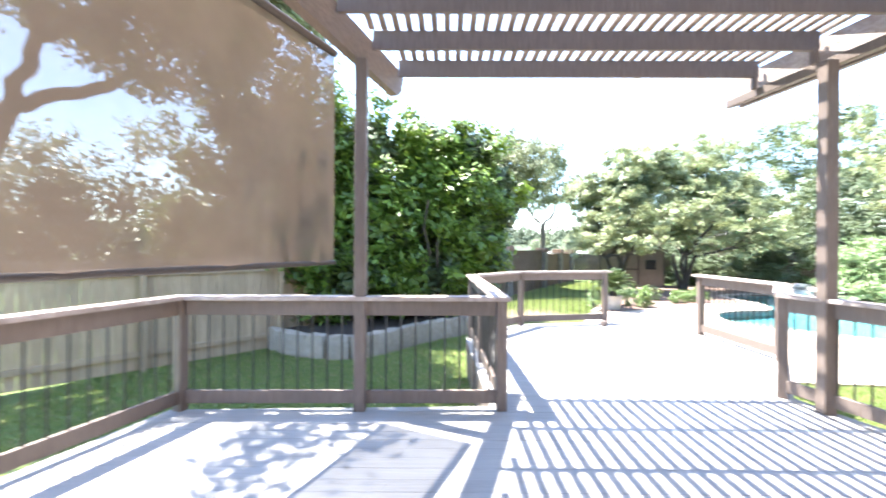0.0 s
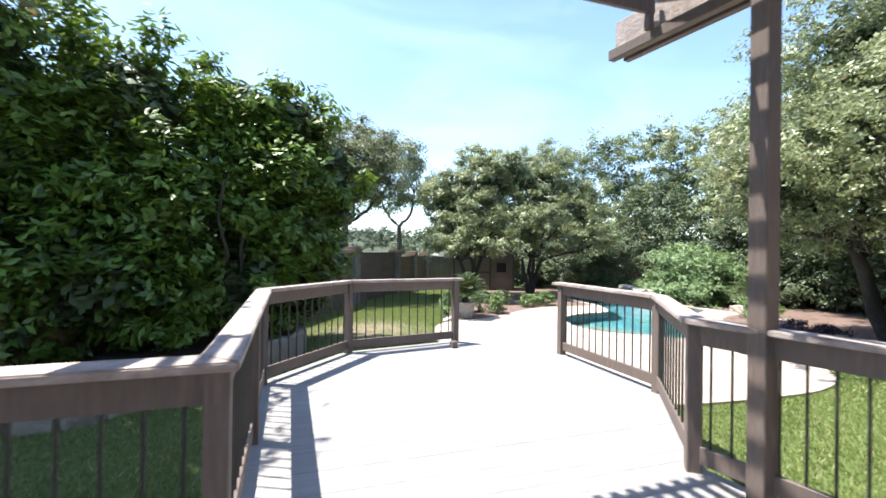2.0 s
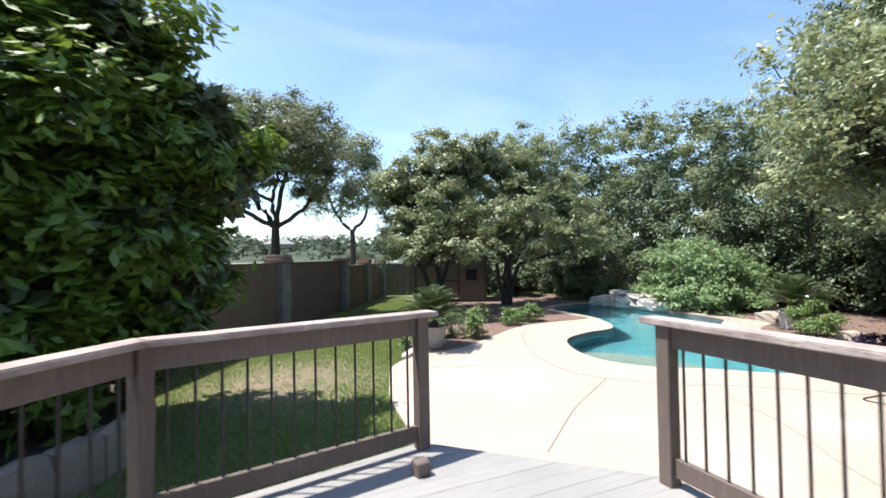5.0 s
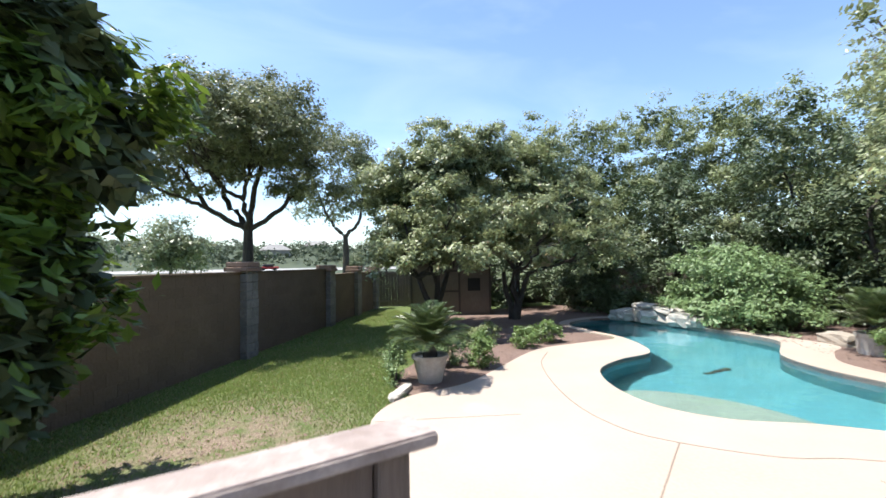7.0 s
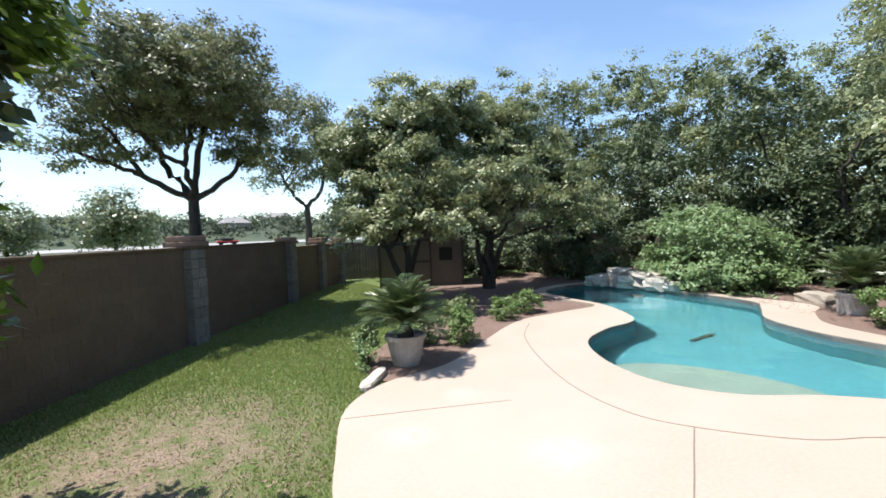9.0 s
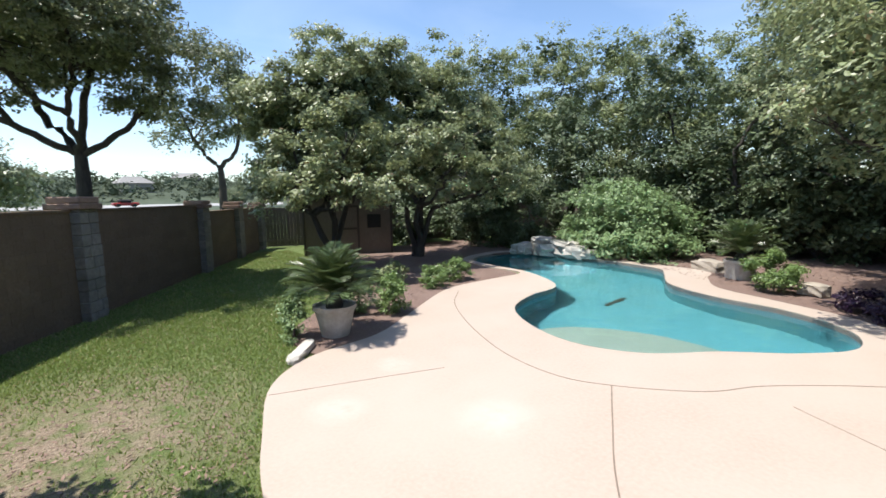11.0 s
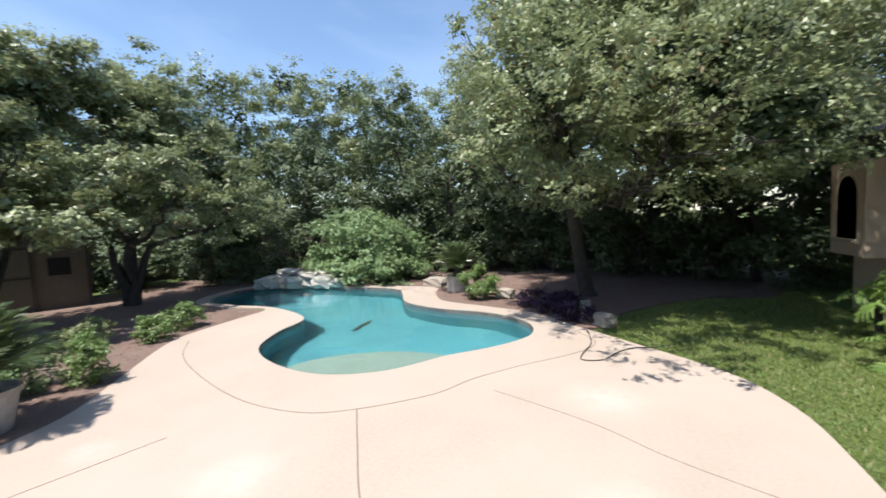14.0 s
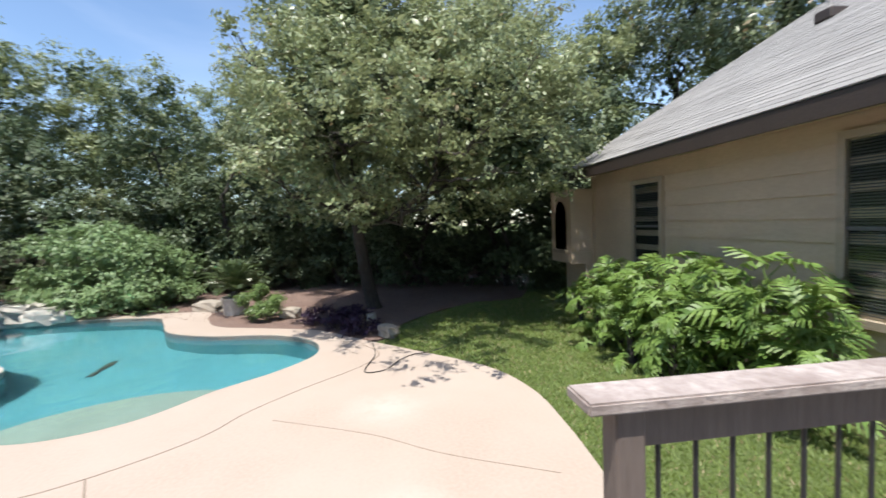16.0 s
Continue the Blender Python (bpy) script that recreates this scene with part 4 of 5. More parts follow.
tree("oak_tree", "low multi-stemmed live oak in a mulch bed", (9.1, 21.6, GROUND), 0.17, 1.9,
     [(-1.1, -0.3, 3.0, 1.3, 1.3, 1.0), (-0.3, 0.0, 4.9, 1.3, 1.1, 1.2), (1.0, 0.4, 5.4, 1.4, 1.2, 1.2), (0.7, 0.2, 3.4, 1.7, 1.6, 1.0), (-1.2, 0.5, 4.6, 1.2, 1.2, 1.2), (-1.4, 0.6, 2.4, 0.9, 0.9, 0.7), (-1.7, -1.7, 2.7, 1.0, 0.9, 0.7), (0.1, -2.3, 2.5, 1.1, 0.9, 0.7), (0.3, 0.6, 6.5, 1.1, 1.0, 0.8), (-0.3, -1.7, 3.8, 1.1, 0.8, 0.7), (1.3, -1.6, 3.6, 1.0, 0.8, 0.7)], 70000, 0.122, L_OAKSUN, 41, 9, 0.11, 0.3, 0.3, stems=3, core=0.03)
tree("oak_tree", "low multi-stemmed live oak in a mulch bed", (12.4, 21.9, GROUND), 0.17, 2.0,
     [(-1.2, -0.6, 3.5, 1.5, 1.4, 1.1), (0.3, 0.2, 5.4, 1.6, 1.2, 1.3), (2.2, 0, 4.3, 1.8, 1.5, 1.4), (0.8, 0.2, 3.2, 2.0, 1.5, 1.0), (-0.8, 0.5, 6.2, 1.4, 1.3, 1.1), (3.2, 0.6, 3.4, 1.4, 1.3, 1.1), (2.0, 0.8, 5.8, 1.3, 1.2, 1.0), (-0.6, -2.3, 2.6, 1.1, 0.9, 0.7), (1.3, -2.2, 2.5, 1.1, 0.9, 0.7), (2.8, -1.5, 2.8, 1.2, 1.0, 0.8), (0.9, -1.8, 4.0, 1.3, 0.8, 0.8), (-1.0, -1.5, 4.3, 1.0, 0.8, 0.7), (1.4, 0.6, 7.0, 1.1, 1.0, 0.8)], 78000, 0.122, L_OAKSUN, 51, 9, 0.11, 0.3, 0.3, stems=4, core=0.03)
BACK = [(15.5, 33, 10.4), (19.0, 29.8, 10.3), (21.8, 27.0, 10.6), (24.0, 24.6, 11.0), (25.8, 22.0, 10.6), (26.8, 19.0, 10.2), (27.2, 15.5, 10.4), (27.2, 11.5, 10.6), (26.5, 6.5, 11.0), (24.5, 2.0, 11.0), (20.5, 0.5, 10.0)]
for i, (x, y, h) in enumerate(BACK):
    tree("cedar_elm_tree", "tall green tree behind the garden", (x, y, GROUND), 0.2, h * 0.3,
         [(-1.3, 0, h * 0.45, 1.9, 1.9, 1.9), (1.3, 0.3, h * 0.55, 1.9, 1.9, 1.9), (0, 0, h * 0.76, 1.9, 1.9, 1.8), (0.4, -1.0, h * 0.3, 1.9, 1.9, 1.7), (-0.9, 0.4, h * 0.88, 1.5, 1.5, 1.1), (1.2, -0.4, h * 0.85, 1.5, 1.5, 1.0), (0.2, 0.6, h * 0.62, 1.9, 1.9, 1.6)], 25000, 0.16, L_OAKDARK, 60 + 3 * i, 8, 0.17, 0.3, 0.3, group="trees behind the garden", core=0.03)
for i, (x, y, h) in enumerate([(19.3, 21.2, 6.0), (20.8, 17.6, 6.8), (20.6, 14.2, 6.5), (20.2, 11.0, 6.2), (19.2, 8.0, 6.4), (18.0, 5.2, 6.2), (16.6, 3.4, 6.0)]):
    tree("understory_tree", "dense dark evergreen at the back of the garden", (x, y, GROUND), 0.13, h * 0.35,
         [(0, -1.2, h * 0.42, 1.7, 1.7, 1.7), (0, 1.2, h * 0.45, 1.7, 1.7, 1.8), (0, 0, h * 0.78, 1.7, 1.7, 1.6), (0.3, 0.3, h * 0.16, 1.6, 1.9, 1.1)], 15000, 0.15, L_UNDER, 90 + 3 * i, 6, 0.16, 0.35, 0.28, stems=2, group="evergreens at the back", core=0.03)
# Filler evergreens, added to close bright gaps under the trees with dark leaves.
for i, (x, y, h) in enumerate([(16.6, 1.6, 4.2), (18.3, 2.6, 4.4), (19.6, 5.8, 4.2), (20.4, 9.4, 4.4), (20.9, 12.8, 4.0), (21.0, 16.0, 4.2), (17.6, 24.6, 3.6), (14.6, 26.6, 3.2)]):
    tree("undergrowth_tree", "added low dark evergreen filling gaps in front of the back fence", (x, y, GROUND), 0.09, h * 0.25,
         [(0, -1.0, h * 0.35, 1.3, 1.5, h * 0.33), (0, 1.0, h * 0.32, 1.3, 1.5, h * 0.32), (0.2, 0, h * 0.7, 1.2, 1.3, h * 0.28)], 9000, 0.17, L_UNDER, 350 + 3 * i, 8, 0.16, 0.35, 0.28, stems=2, group="undergrowth at the back", core=0.06)
tree("oak_tree", "large live oak leaning over the patio", (15.4, 9.6, GROUND), 0.18, 2.4,
     [(-2.6, 0.4, 4.6, 1.9, 1.8, 1.6), (0.0, 1.0, 5.2, 2.1, 1.5, 1.8), (-1.2, -1.6, 5.4, 2.2, 2.0, 1.9), (1.4, -0.4, 6.8, 2.4, 2.3, 2.0), (-0.8, 0.2, 7.4, 2.2, 2.0, 1.7), (-2.4, -2.8, 4.8, 1.9, 1.7, 1.6), (0.8, -3.4, 6.2, 2.2, 2.2, 1.9), (-1.8, 0.0, 3.1, 1.5, 1.5, 0.9),
      (-4.3, -0.7, 4.2, 1.0, 1.0, 0.7), (-4.0, 0.7, 4.7, 1.1, 1.1, 0.8),
      (-3.0, -3.1, 3.5, 1.3, 1.2, 1.1), (-2.5, -1.5, 3.1, 1.3, 1.2, 1.0), (-3.2, 0.3, 3.7, 1.3, 1.3, 1.0), (-2.2, 1.2, 3.9, 1.4, 1.2, 1.2), (-1.0, 1.4, 4.4, 1.4, 1.1, 1.2), (-1.6, -2.6, 4.2, 1.5, 1.4, 1.3), (-3.4, -1.6, 4.3, 1.2, 1.2, 0.9), (-2.0, -4.0, 4.3, 1.3, 1.1, 1.0), (-5.0, -2.9, 4.7, 1.1, 1.1, 0.6), (-5.8, -0.4, 3.6, 0.7, 0.7, 0.35), (-6.2, -0.7, 4.1, 0.7, 0.6, 0.35), (-4.8, 0.3, 3.6, 0.8, 0.7, 0.4), (-6.4, -1.2, 4.2, 0.6, 0.6, 0.3), (-5.0, -0.5, 4.4, 0.8, 0.7, 0.4), (-3.4, 1.5, 3.2, 0.8, 0.8, 0.5), (-4.4, -2.0, 3.6, 0.8, 0.8, 0.5), (-2.9, 2.1, 5.8, 0.9, 0.8, 0.5), (-2.5, -3.0, 2.7, 1.0, 0.8, 0.5), (-0.9, -3.7, 3.1, 1.0, 0.8, 0.6), (-3.7, -2.5, 3.1, 0.9, 0.8, 0.5), (-3.8, 0.2, 2.8, 0.8, 0.8, 0.5), (-2.9, -1.2, 2.5, 0.9, 0.8, 0.45), (-2.2, 1.2, 2.8, 0.9, 0.8, 0.5), (-5.3, -1.5, 4.1, 0.8, 0.7, 0.35), (-6.9, -0.2, 4.4, 0.6, 0.6, 0.3), (-4.4, 0.9, 4.2, 0.7, 0.6, 0.4), (2.6, 2.4, 6.0, 2.0, 1.9, 1.7), (2.4, -3.0, 7.8, 2.0, 2.0, 1.6)], 235000, 0.098, L_OAKSUN, 121, 9, 0.10, 0.3, 0.28, lean=(-0.9, 0.3), twigs=5, core=0.04)
tree("oak_tree", "tall live oak behind the house", (19.0, -3.0, GROUND), 0.3, 3.5,
     [(-2.2, 0, 6.8, 2.6, 2.6, 2.0), (1.0, 1.2, 8.0, 2.6, 2.6, 2.2), (-0.6, 0.8, 10.0, 2.6, 2.6, 2.0), (-4.0, 0.6, 8.6, 2.0, 2.2, 1.7)], 22000, 0.2, L_OAK, 131, 6, 0.26, 0.3, 0.28, twigs=5)


def shrub(name, label, at, blobs, n, size, mat, seed, per=5, spread=0.1, width=0.5, inner=0.35, ragged=0.18):
    t = thing(name, label, "shrub", at)
    rng = np.random.default_rng(seed)
    tubes = [bent(rng, (0, 0, -0.05), (b[0], b[1], b[2]), 0.02, 0.006, n=4, sides=5) for b in blobs for k in range(3)]
    v, f = joined(tubes)
    attach("stem", array_mesh("stem", v, f, True), M_BARK, t)
    crown("crown", seed, blobs, n, size, mat, t, per, spread, width, inner, ragged, floor=-0.02)
    return t


# Unseen oak, inferred from dappled shade and placed to shade the side lawn.
tree("oak_tree", "tall oak shading the side lawn", (-9.2, 8.6, GROUND), 0.26, 4.6,
     [(4.4, 1, 6.6, 1.7, 1.7, 1.3), (5.8, 0.2, 7.4, 1.6, 1.6, 1.1), (3, -0.4, 7.8, 1.9, 1.9, 1.4), (4.8, 1.4, 8.8, 1.7, 1.6, 1.2), (6.2, -2.8, 7.6, 1.0, 1.1, 0.7), (4.4, -1.8, 8.2, 1.3, 1.3, 0.9), (6.4, 1.2, 6.2, 1.2, 1.3, 0.9), (6.8, -0.6, 6.4, 1.4, 1.4, 0.9), (5.5, -1.6, 6.8, 1.3, 1.4, 0.9)], 48000, 0.16, L_OAK, 141, 5, 0.22, 0.3, 0.3, twigs=1, lean=(1.6, 0.3), core=0.03)


tree("oak_tree", "low rounded tree behind the cedar fence", (-8.3, 12.2, GROUND), 0.18, 1.4,
     [(0.3, 0.2, 3.4, 2.2, 2.0, 1.9), (-2.4, -1.2, 3.2, 2.2, 2.0, 2.0), (0.4, -0.2, 1.8, 2.1, 2.0, 1.4), (-2.6, -1.4, 1.6, 2.2, 2.0, 1.4)], 20000, 0.17, L_OAK, 151, 8, 0.18, 0.3, 0.25, core=0.06)

shrub("mounded_shrub", "big mounded dusty green shrub beside the pool", (17.7, 17.4, GROUND), [(0, 0, 0.95, 1.9, 2.4, 1.75), (-0.4, -0.9, 0.7, 1.5, 1.6, 1.3), (0.2, 1.2, 0.6, 1.7, 1.6, 1.2), (-0.9, 0.2, 0.4, 1.2, 1.9, 0.9), (-0.5, -0.9, 0.4, 1.5, 1.8, 0.8), (0.1, 0.2, 1.2, 1.7, 2.1, 1.5)], 52000, 0.12, L_MOUND, 201, 8, 0.09, 0.45, 0.25, 0.06)
# This shrub's shade is put into its colour by the dark leaf.
shrub("dark_shrub", "green shrub coloured dark for shade behind the waterfall rocks", (17.4, 21.8, GROUND), [(0, 0, 1.2, 1.4, 1.5, 1.6), (-1.2, 0.8, 1.0, 1.2, 1.2, 1.4)], 14000, 0.14, L_UNDER, 211, 6, 0.14)

def rise(r):
    """Height of the slope beyond the street, by the distance from the garden."""
    return GROUND + 0.02 * max(0, min(r, 140) - 60) + 0.072 * max(0, min(r, 340) - 140)


def slope_sheet(rings, a0, a1, lift, n=48):
    verts, faces = [], []
    for r in rings:
        for k in range(n + 1):
            a = radians(a0 + (a1 - a0) * k / n)
            verts.append((4 + r * math.sin(a), 9 + r * math.cos(a), rise(r) + lift + 0.02 * max(0, r - 150) * math.sin(a * 9 + r * 0.01)))
    for i in range(len(rings) - 1):
        for k in range(n):
            q = i * (n + 1) + k
            faces.append((q, q + 1, q + n + 2, q + n + 1))
    return array_mesh("slope", verts, faces, True)


hill = attach("hillside", slope_sheet([60, 80, 100, 120, 150, 190, 240, 290, 340, 420], -70, 75, 0.02), M_HILL)
tagged(hill, "distant green slope with dry grass", "hillside", kind="structure")
road = attach("road", slope_sheet([104, 112, 122, 134], -32, 17, 0.12), M_ROAD)
tagged(road, "pale sunlit suburban street beyond the wall", "road", kind="structure")
far = tagged(new("far_woods"), "distant green wooded hillside", "woods", kind="stuff")
rng = np.random.default_rng(300)
blobs = []
for k in range(330):
    a, r = radians(rng.uniform(-32, 34)), 142 + 190 * rng.random() ** 1.6
    h = rng.uniform(2.6, 4.2)
    blobs.append((4 + r * math.sin(a), 9 + r * math.cos(a), rise(r) + 0.6 * h, h * 1.6, h * 1.6, h))
crown("crown", 301, blobs, 50000, 1.0, L_FAR, far, 8, 0.7, 0.7, 0.2, 0.1, kind="stuff")

# ---- garden things ----
def stone_mesh(name, seed, sx, sy, sz, rough=0.12):
    rng = np.random.default_rng(seed)
    bm = bmesh.new()
    bmesh.ops.create_cube(bm, size=1)
    bmesh.ops.subdivide_edges(bm, edges=bm.edges[:], cuts=2, use_grid_fill=True)
    for v in bm.verts:
        n = v.co.normalized()
        v.co = v.co.lerp(n * 0.62, 0.35) + Vector(rng.normal(0, rough * 0.25, 3))
        v.co = Vector((v.co.x * sx, v.co.y * sy, v.co.z * sz))
    return bm


edging = thing("stone_edging", "curved edging of pale limestone blocks round the hedge bed", "stone edging", kind="structure")


def edging_blocks():
    line = smooth_line([(-3.0, 9.75), (-2.1, 9.05), (-1.1, 8.85), (-0.5, 9.35), (0.0, 10.05), (0.5, 10.6), (1.0, 11.05), (1.38, 11.6), (1.5, 12.4), (1.25, 13.4), (0.7, 14.3)], 14)
    run, seed = 0.0, 0
    for a, b in zip(line, line[1:]):
        run += (b - a).length
        if run > 0.40:
            run -= 0.40
            seed += 1
            ob = attach("block", EDGE_STONES[seed % 4], M_BLOCK, edging)
            ob.matrix_world = between(a, b, GROUND + 0.20) @ Matrix.Rotation(radians((seed * 37) % 7 - 3), 4, "Z")


EDGE_STONES = []
for k in range(4):
    bm = stone_mesh("block", 500 + k, 0.42, 0.24, 0.50, 0.09)
    me = bpy.data.meshes.new("block")
    bm.to_mesh(me), bm.free()
    me.materials.append(M_BLOCK)
    EDGE_STONES.append(me)
edging_blocks()
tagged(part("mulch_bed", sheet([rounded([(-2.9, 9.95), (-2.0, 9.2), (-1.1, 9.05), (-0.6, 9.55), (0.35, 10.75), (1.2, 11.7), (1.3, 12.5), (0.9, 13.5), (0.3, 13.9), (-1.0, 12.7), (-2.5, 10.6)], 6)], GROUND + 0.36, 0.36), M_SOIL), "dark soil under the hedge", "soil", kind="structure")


def rock(at, seed, s, turn, label, name="rock", mat=None):
    ob = part(name, stone_mesh(name, seed, *s, 0.2), mat or M_STONE)
    for poly in ob.data.polygons:
        poly.use_smooth = False
    ob.matrix_world = pose(*at, 0, 0, turn)
    return tagged(ob, label, "rock", group="pale garden rocks")


for k, (x, y, z, s, turn) in enumerate([(15.75, 20.1, -0.42, (0.9, 0.6, 0.4), 10), (15.95, 19.3, -0.40, (0.85, 0.7, 0.42), 60), (16.1, 18.7, -0.17, (1.0, 0.55, 0.22), 80), (16.05, 19.5, -0.09, (0.85, 0.55, 0.2), 70),
                                        (16.1, 18.1, -0.40, (0.8, 0.7, 0.4), 30), (16.1, 17.6, -0.44, (0.6, 0.5, 0.3), 75), (16.3, 18.9, -0.45, (0.9, 0.9, 0.4), 5)]):
    rock((x, y, z), 520 + k, s, turn, "pale limestone boulder of a small pool waterfall")
for k, (x, y, s, turn) in enumerate([(5.72, 15.02, (0.7, 0.15, 0.13), 50)]):
    rock((x, y, -0.545), 540 + k, s, turn, "white limestone kerb stone beside the lawn", "kerb_stone")
for k, (x, y, s, turn) in enumerate([(16.35, 14.1, (0.8, 0.4, 0.3), 70), (14.75, 11.6, (0.5, 0.3, 0.24), 65), (12.3, 9.2, (0.42, 0.26, 0.22), 30), (13.6, 9.6, (0.25, 0.2, 0.2), 10)]):
    rock((x, y, -0.45), 550 + k, s, turn, "tan limestone rock edging a mulch bed", mat=M_BLOCK)


# sago palms in pots
def frond_mesh(seed, reach):
    rng = np.random.default_rng(seed)
    pts = [Vector((reach * t * (1 - 0.12 * t), 0, reach * (0.62 * t - 0.55 * t * t))) for t in np.linspace(0, 1, 9)]
    v, f = tube(pts, [0.012 - 0.009 * k / 8 for k in range(9)], 4)
    verts, faces = [tuple(q) for q in v], list(f)
    n = 34
    for k in range(n):
        t = 0.12 + 0.86 * k / n
        i = min(7, int(t * 8))
        p = pts[i].lerp(pts[i + 1], t * 8 - i)
        d = (pts[i + 1] - pts[i]).normalized()
        ln = reach * 0.24 * math.sin(math.pi * min(1, 0.12 + 0.9 * t)) ** 0.7 + 0.03
        for s in (1, -1):
            w = (Vector((0, s, 0)) * 0.9 + d * 0.55 + Vector((0, 0, 0.28 + rng.normal(0, 0.06)))).normalized()
            b = len(verts)
            e = d * reach * 0.011
            verts += [tuple(p - e), tuple(p + w * ln * 0.5 - e * 1.1), tuple(p + w * ln + Vector((0, 0, -0.02))), tuple(p + w * ln * 0.5 + e * 1.1)]
            faces.append((b, b + 1, b + 2, b + 3))
    return array_mesh("frond", verts, faces)


def pot_mesh(r0, r1, h):
    bm = bmesh.new()
    rings = []
    for r, z in ((0.0, 0), (r0, 0), (r0 * 1.02, 0.02), (r1 * 0.97, h * 0.86), (r1 * 1.06, h * 0.87), (r1 * 1.06, h), (r1 * 0.92, h), (r1 * 0.88, h * 0.9), (0.0, h * 0.9)):
        rings.append([bm.verts.new((r * math.cos(a), r * math.sin(a), z)) for a in np.linspace(0, 2 * math.pi, 25)[:-1]] if r else [bm.verts.new((0, 0, z))])
    for a, b in zip(rings, rings[1:]):
        for k in range(24):
            q = [a[k % len(a)], a[(k + 1) % len(a)], b[(k + 1) % len(b)], b[k % len(b)]]
            q = list(dict.fromkeys(q))
            if len(q) > 2:
                bm.faces.new(q)
    bmesh.ops.recalc_face_normals(bm, faces=bm.faces[:])
    return bm


def sago(at, reach, pot, count, seed, label):
    t = thing("sago_palm", label, "potted palm", at)
    part("pot", pot_mesh(*pot), M_POT, t, "whitish stained pot")
    v, f = tube([(0, 0, pot[2] * 0.85), (0, 0, pot[2] + 0.06), (0, 0, pot[2] + 0.16)], [pot[1] * 0.45, pot[1] * 0.42, pot[1] * 0.2], 10)
    attach("trunk", array_mesh("trunk", v, f, True), M_BARK, t)
    meshes = [frond_mesh(seed + k, reach) for k in range(3)]
    rng = random.Random(seed)
    for k in range(count):
        tilt = -84 + 92 * (k / count) ** 0.9
        ob = attach("frond", meshes[k % 3], L_CYCAD, t)
        ob.matrix_world = pose(*at) @ Matrix.Translation((0, 0, pot[2] + 0.12)) @ Matrix.Rotation(radians(k * 137.5 + rng.uniform(-8, 8)), 4, "Z") @ Matrix.Rotation(radians(tilt * 0.75), 4, "Y") @ Matrix.Diagonal((*[rng.uniform(0.85, 1.08)] * 3, 1))


sago((6.42, 15.52, GROUND + 0.03), 1.0, (0.21, 0.31, 0.48), 46, 601, "sago palm in a tapered whitish pot beside the lawn")
sago((15.72, 13.2, -0.565), 1.05, (0.30, 0.34, 0.45), 32, 621, "sago palm in a whitish pot on a raised bed")

shrub("small_shrub", "yellow-green leafy shrub at the patio edge", (7.75, 16.0, GROUND), [(0, 0, 0.35, 0.26, 0.26, 0.38), (0.1, 0.15, 0.55, 0.18, 0.18, 0.22)], 5200, 0.055, L_LIME, 640, 5, 0.05)
shrub("small_shrub", "green leafy shrub beside the sago palm", (7.3, 16.5, GROUND), [(0, 0, 0.4, 0.4, 0.35, 0.45)], 5200, 0.055, L_MOUND, 641, 5, 0.06)
shrub("small_shrub", "green leafy shrub beside the sago palm", (5.85, 15.7, GROUND), [(0, 0, 0.3, 0.22, 0.3, 0.4)], 2600, 0.05, L_MOUND, 642, 5, 0.05)
shrub("small_shrub", "low green shrub at the patio edge", (9.6, 17.35, GROUND), [(0, 0, 0.25, 0.35, 0.3, 0.3)], 3600, 0.055, L_LIME, 643, 5, 0.05)
shrub("small_shrub", "low green shrub at the patio edge", (10.5, 17.7, GROUND), [(0, 0, 0.28, 0.5, 0.35, 0.32)], 5000, 0.055, L_LIME, 644, 5, 0.05)
shrub("small_shrub", "low dark shrub in the mulch", (9.0, 18.3, GROUND), [(0, 0, 0.25, 0.4, 0.35, 0.3)], 1800, 0.085, L_OAKDARK, 645, 5, 0.05)
shrub("small_shrub", "round bright green shrub by the pool bed", (14.75, 12.25, -0.56), [(0, 0, 0.42, 0.52, 0.52, 0.46)], 8500, 0.06, L_LIME, 646, 5, 0.06)
for k, (x, y, s) in enumerate([(12.75, 9.75, 0.36), (13.3, 10.35, 0.4), (13.9, 10.75, 0.4), (13.8, 10.0, 0.38)]):
    shrub("purple_plant", "low dark purple trailing plant", (x, y, -0.56), [(0, 0, 0.16, s, s, 0.2)], 1500, 0.09, L_PURPLE, 660 + k, 4, 0.06, 0.3)


# a garden hose lies over the patio's edge
hose_line = smooth_line([(11.9, 9.5), (11.4, 9.43), (11.0, 9.42), (10.5, 9.52), (10.25, 9.5), (10.32, 9.22), (10.7, 9.03), (10.98, 8.78), (11.06, 8.5), (11.3, 8.2)], 6)
v, f = tube([(q.x, q.y, PATIO + 0.012) for q in hose_line], [0.008] * len(hose_line), 6)
tagged(attach("garden_hose", array_mesh("garden_hose", v, f, True), M_RUBBER), "dark garden hose lying on the concrete patio", "hose")


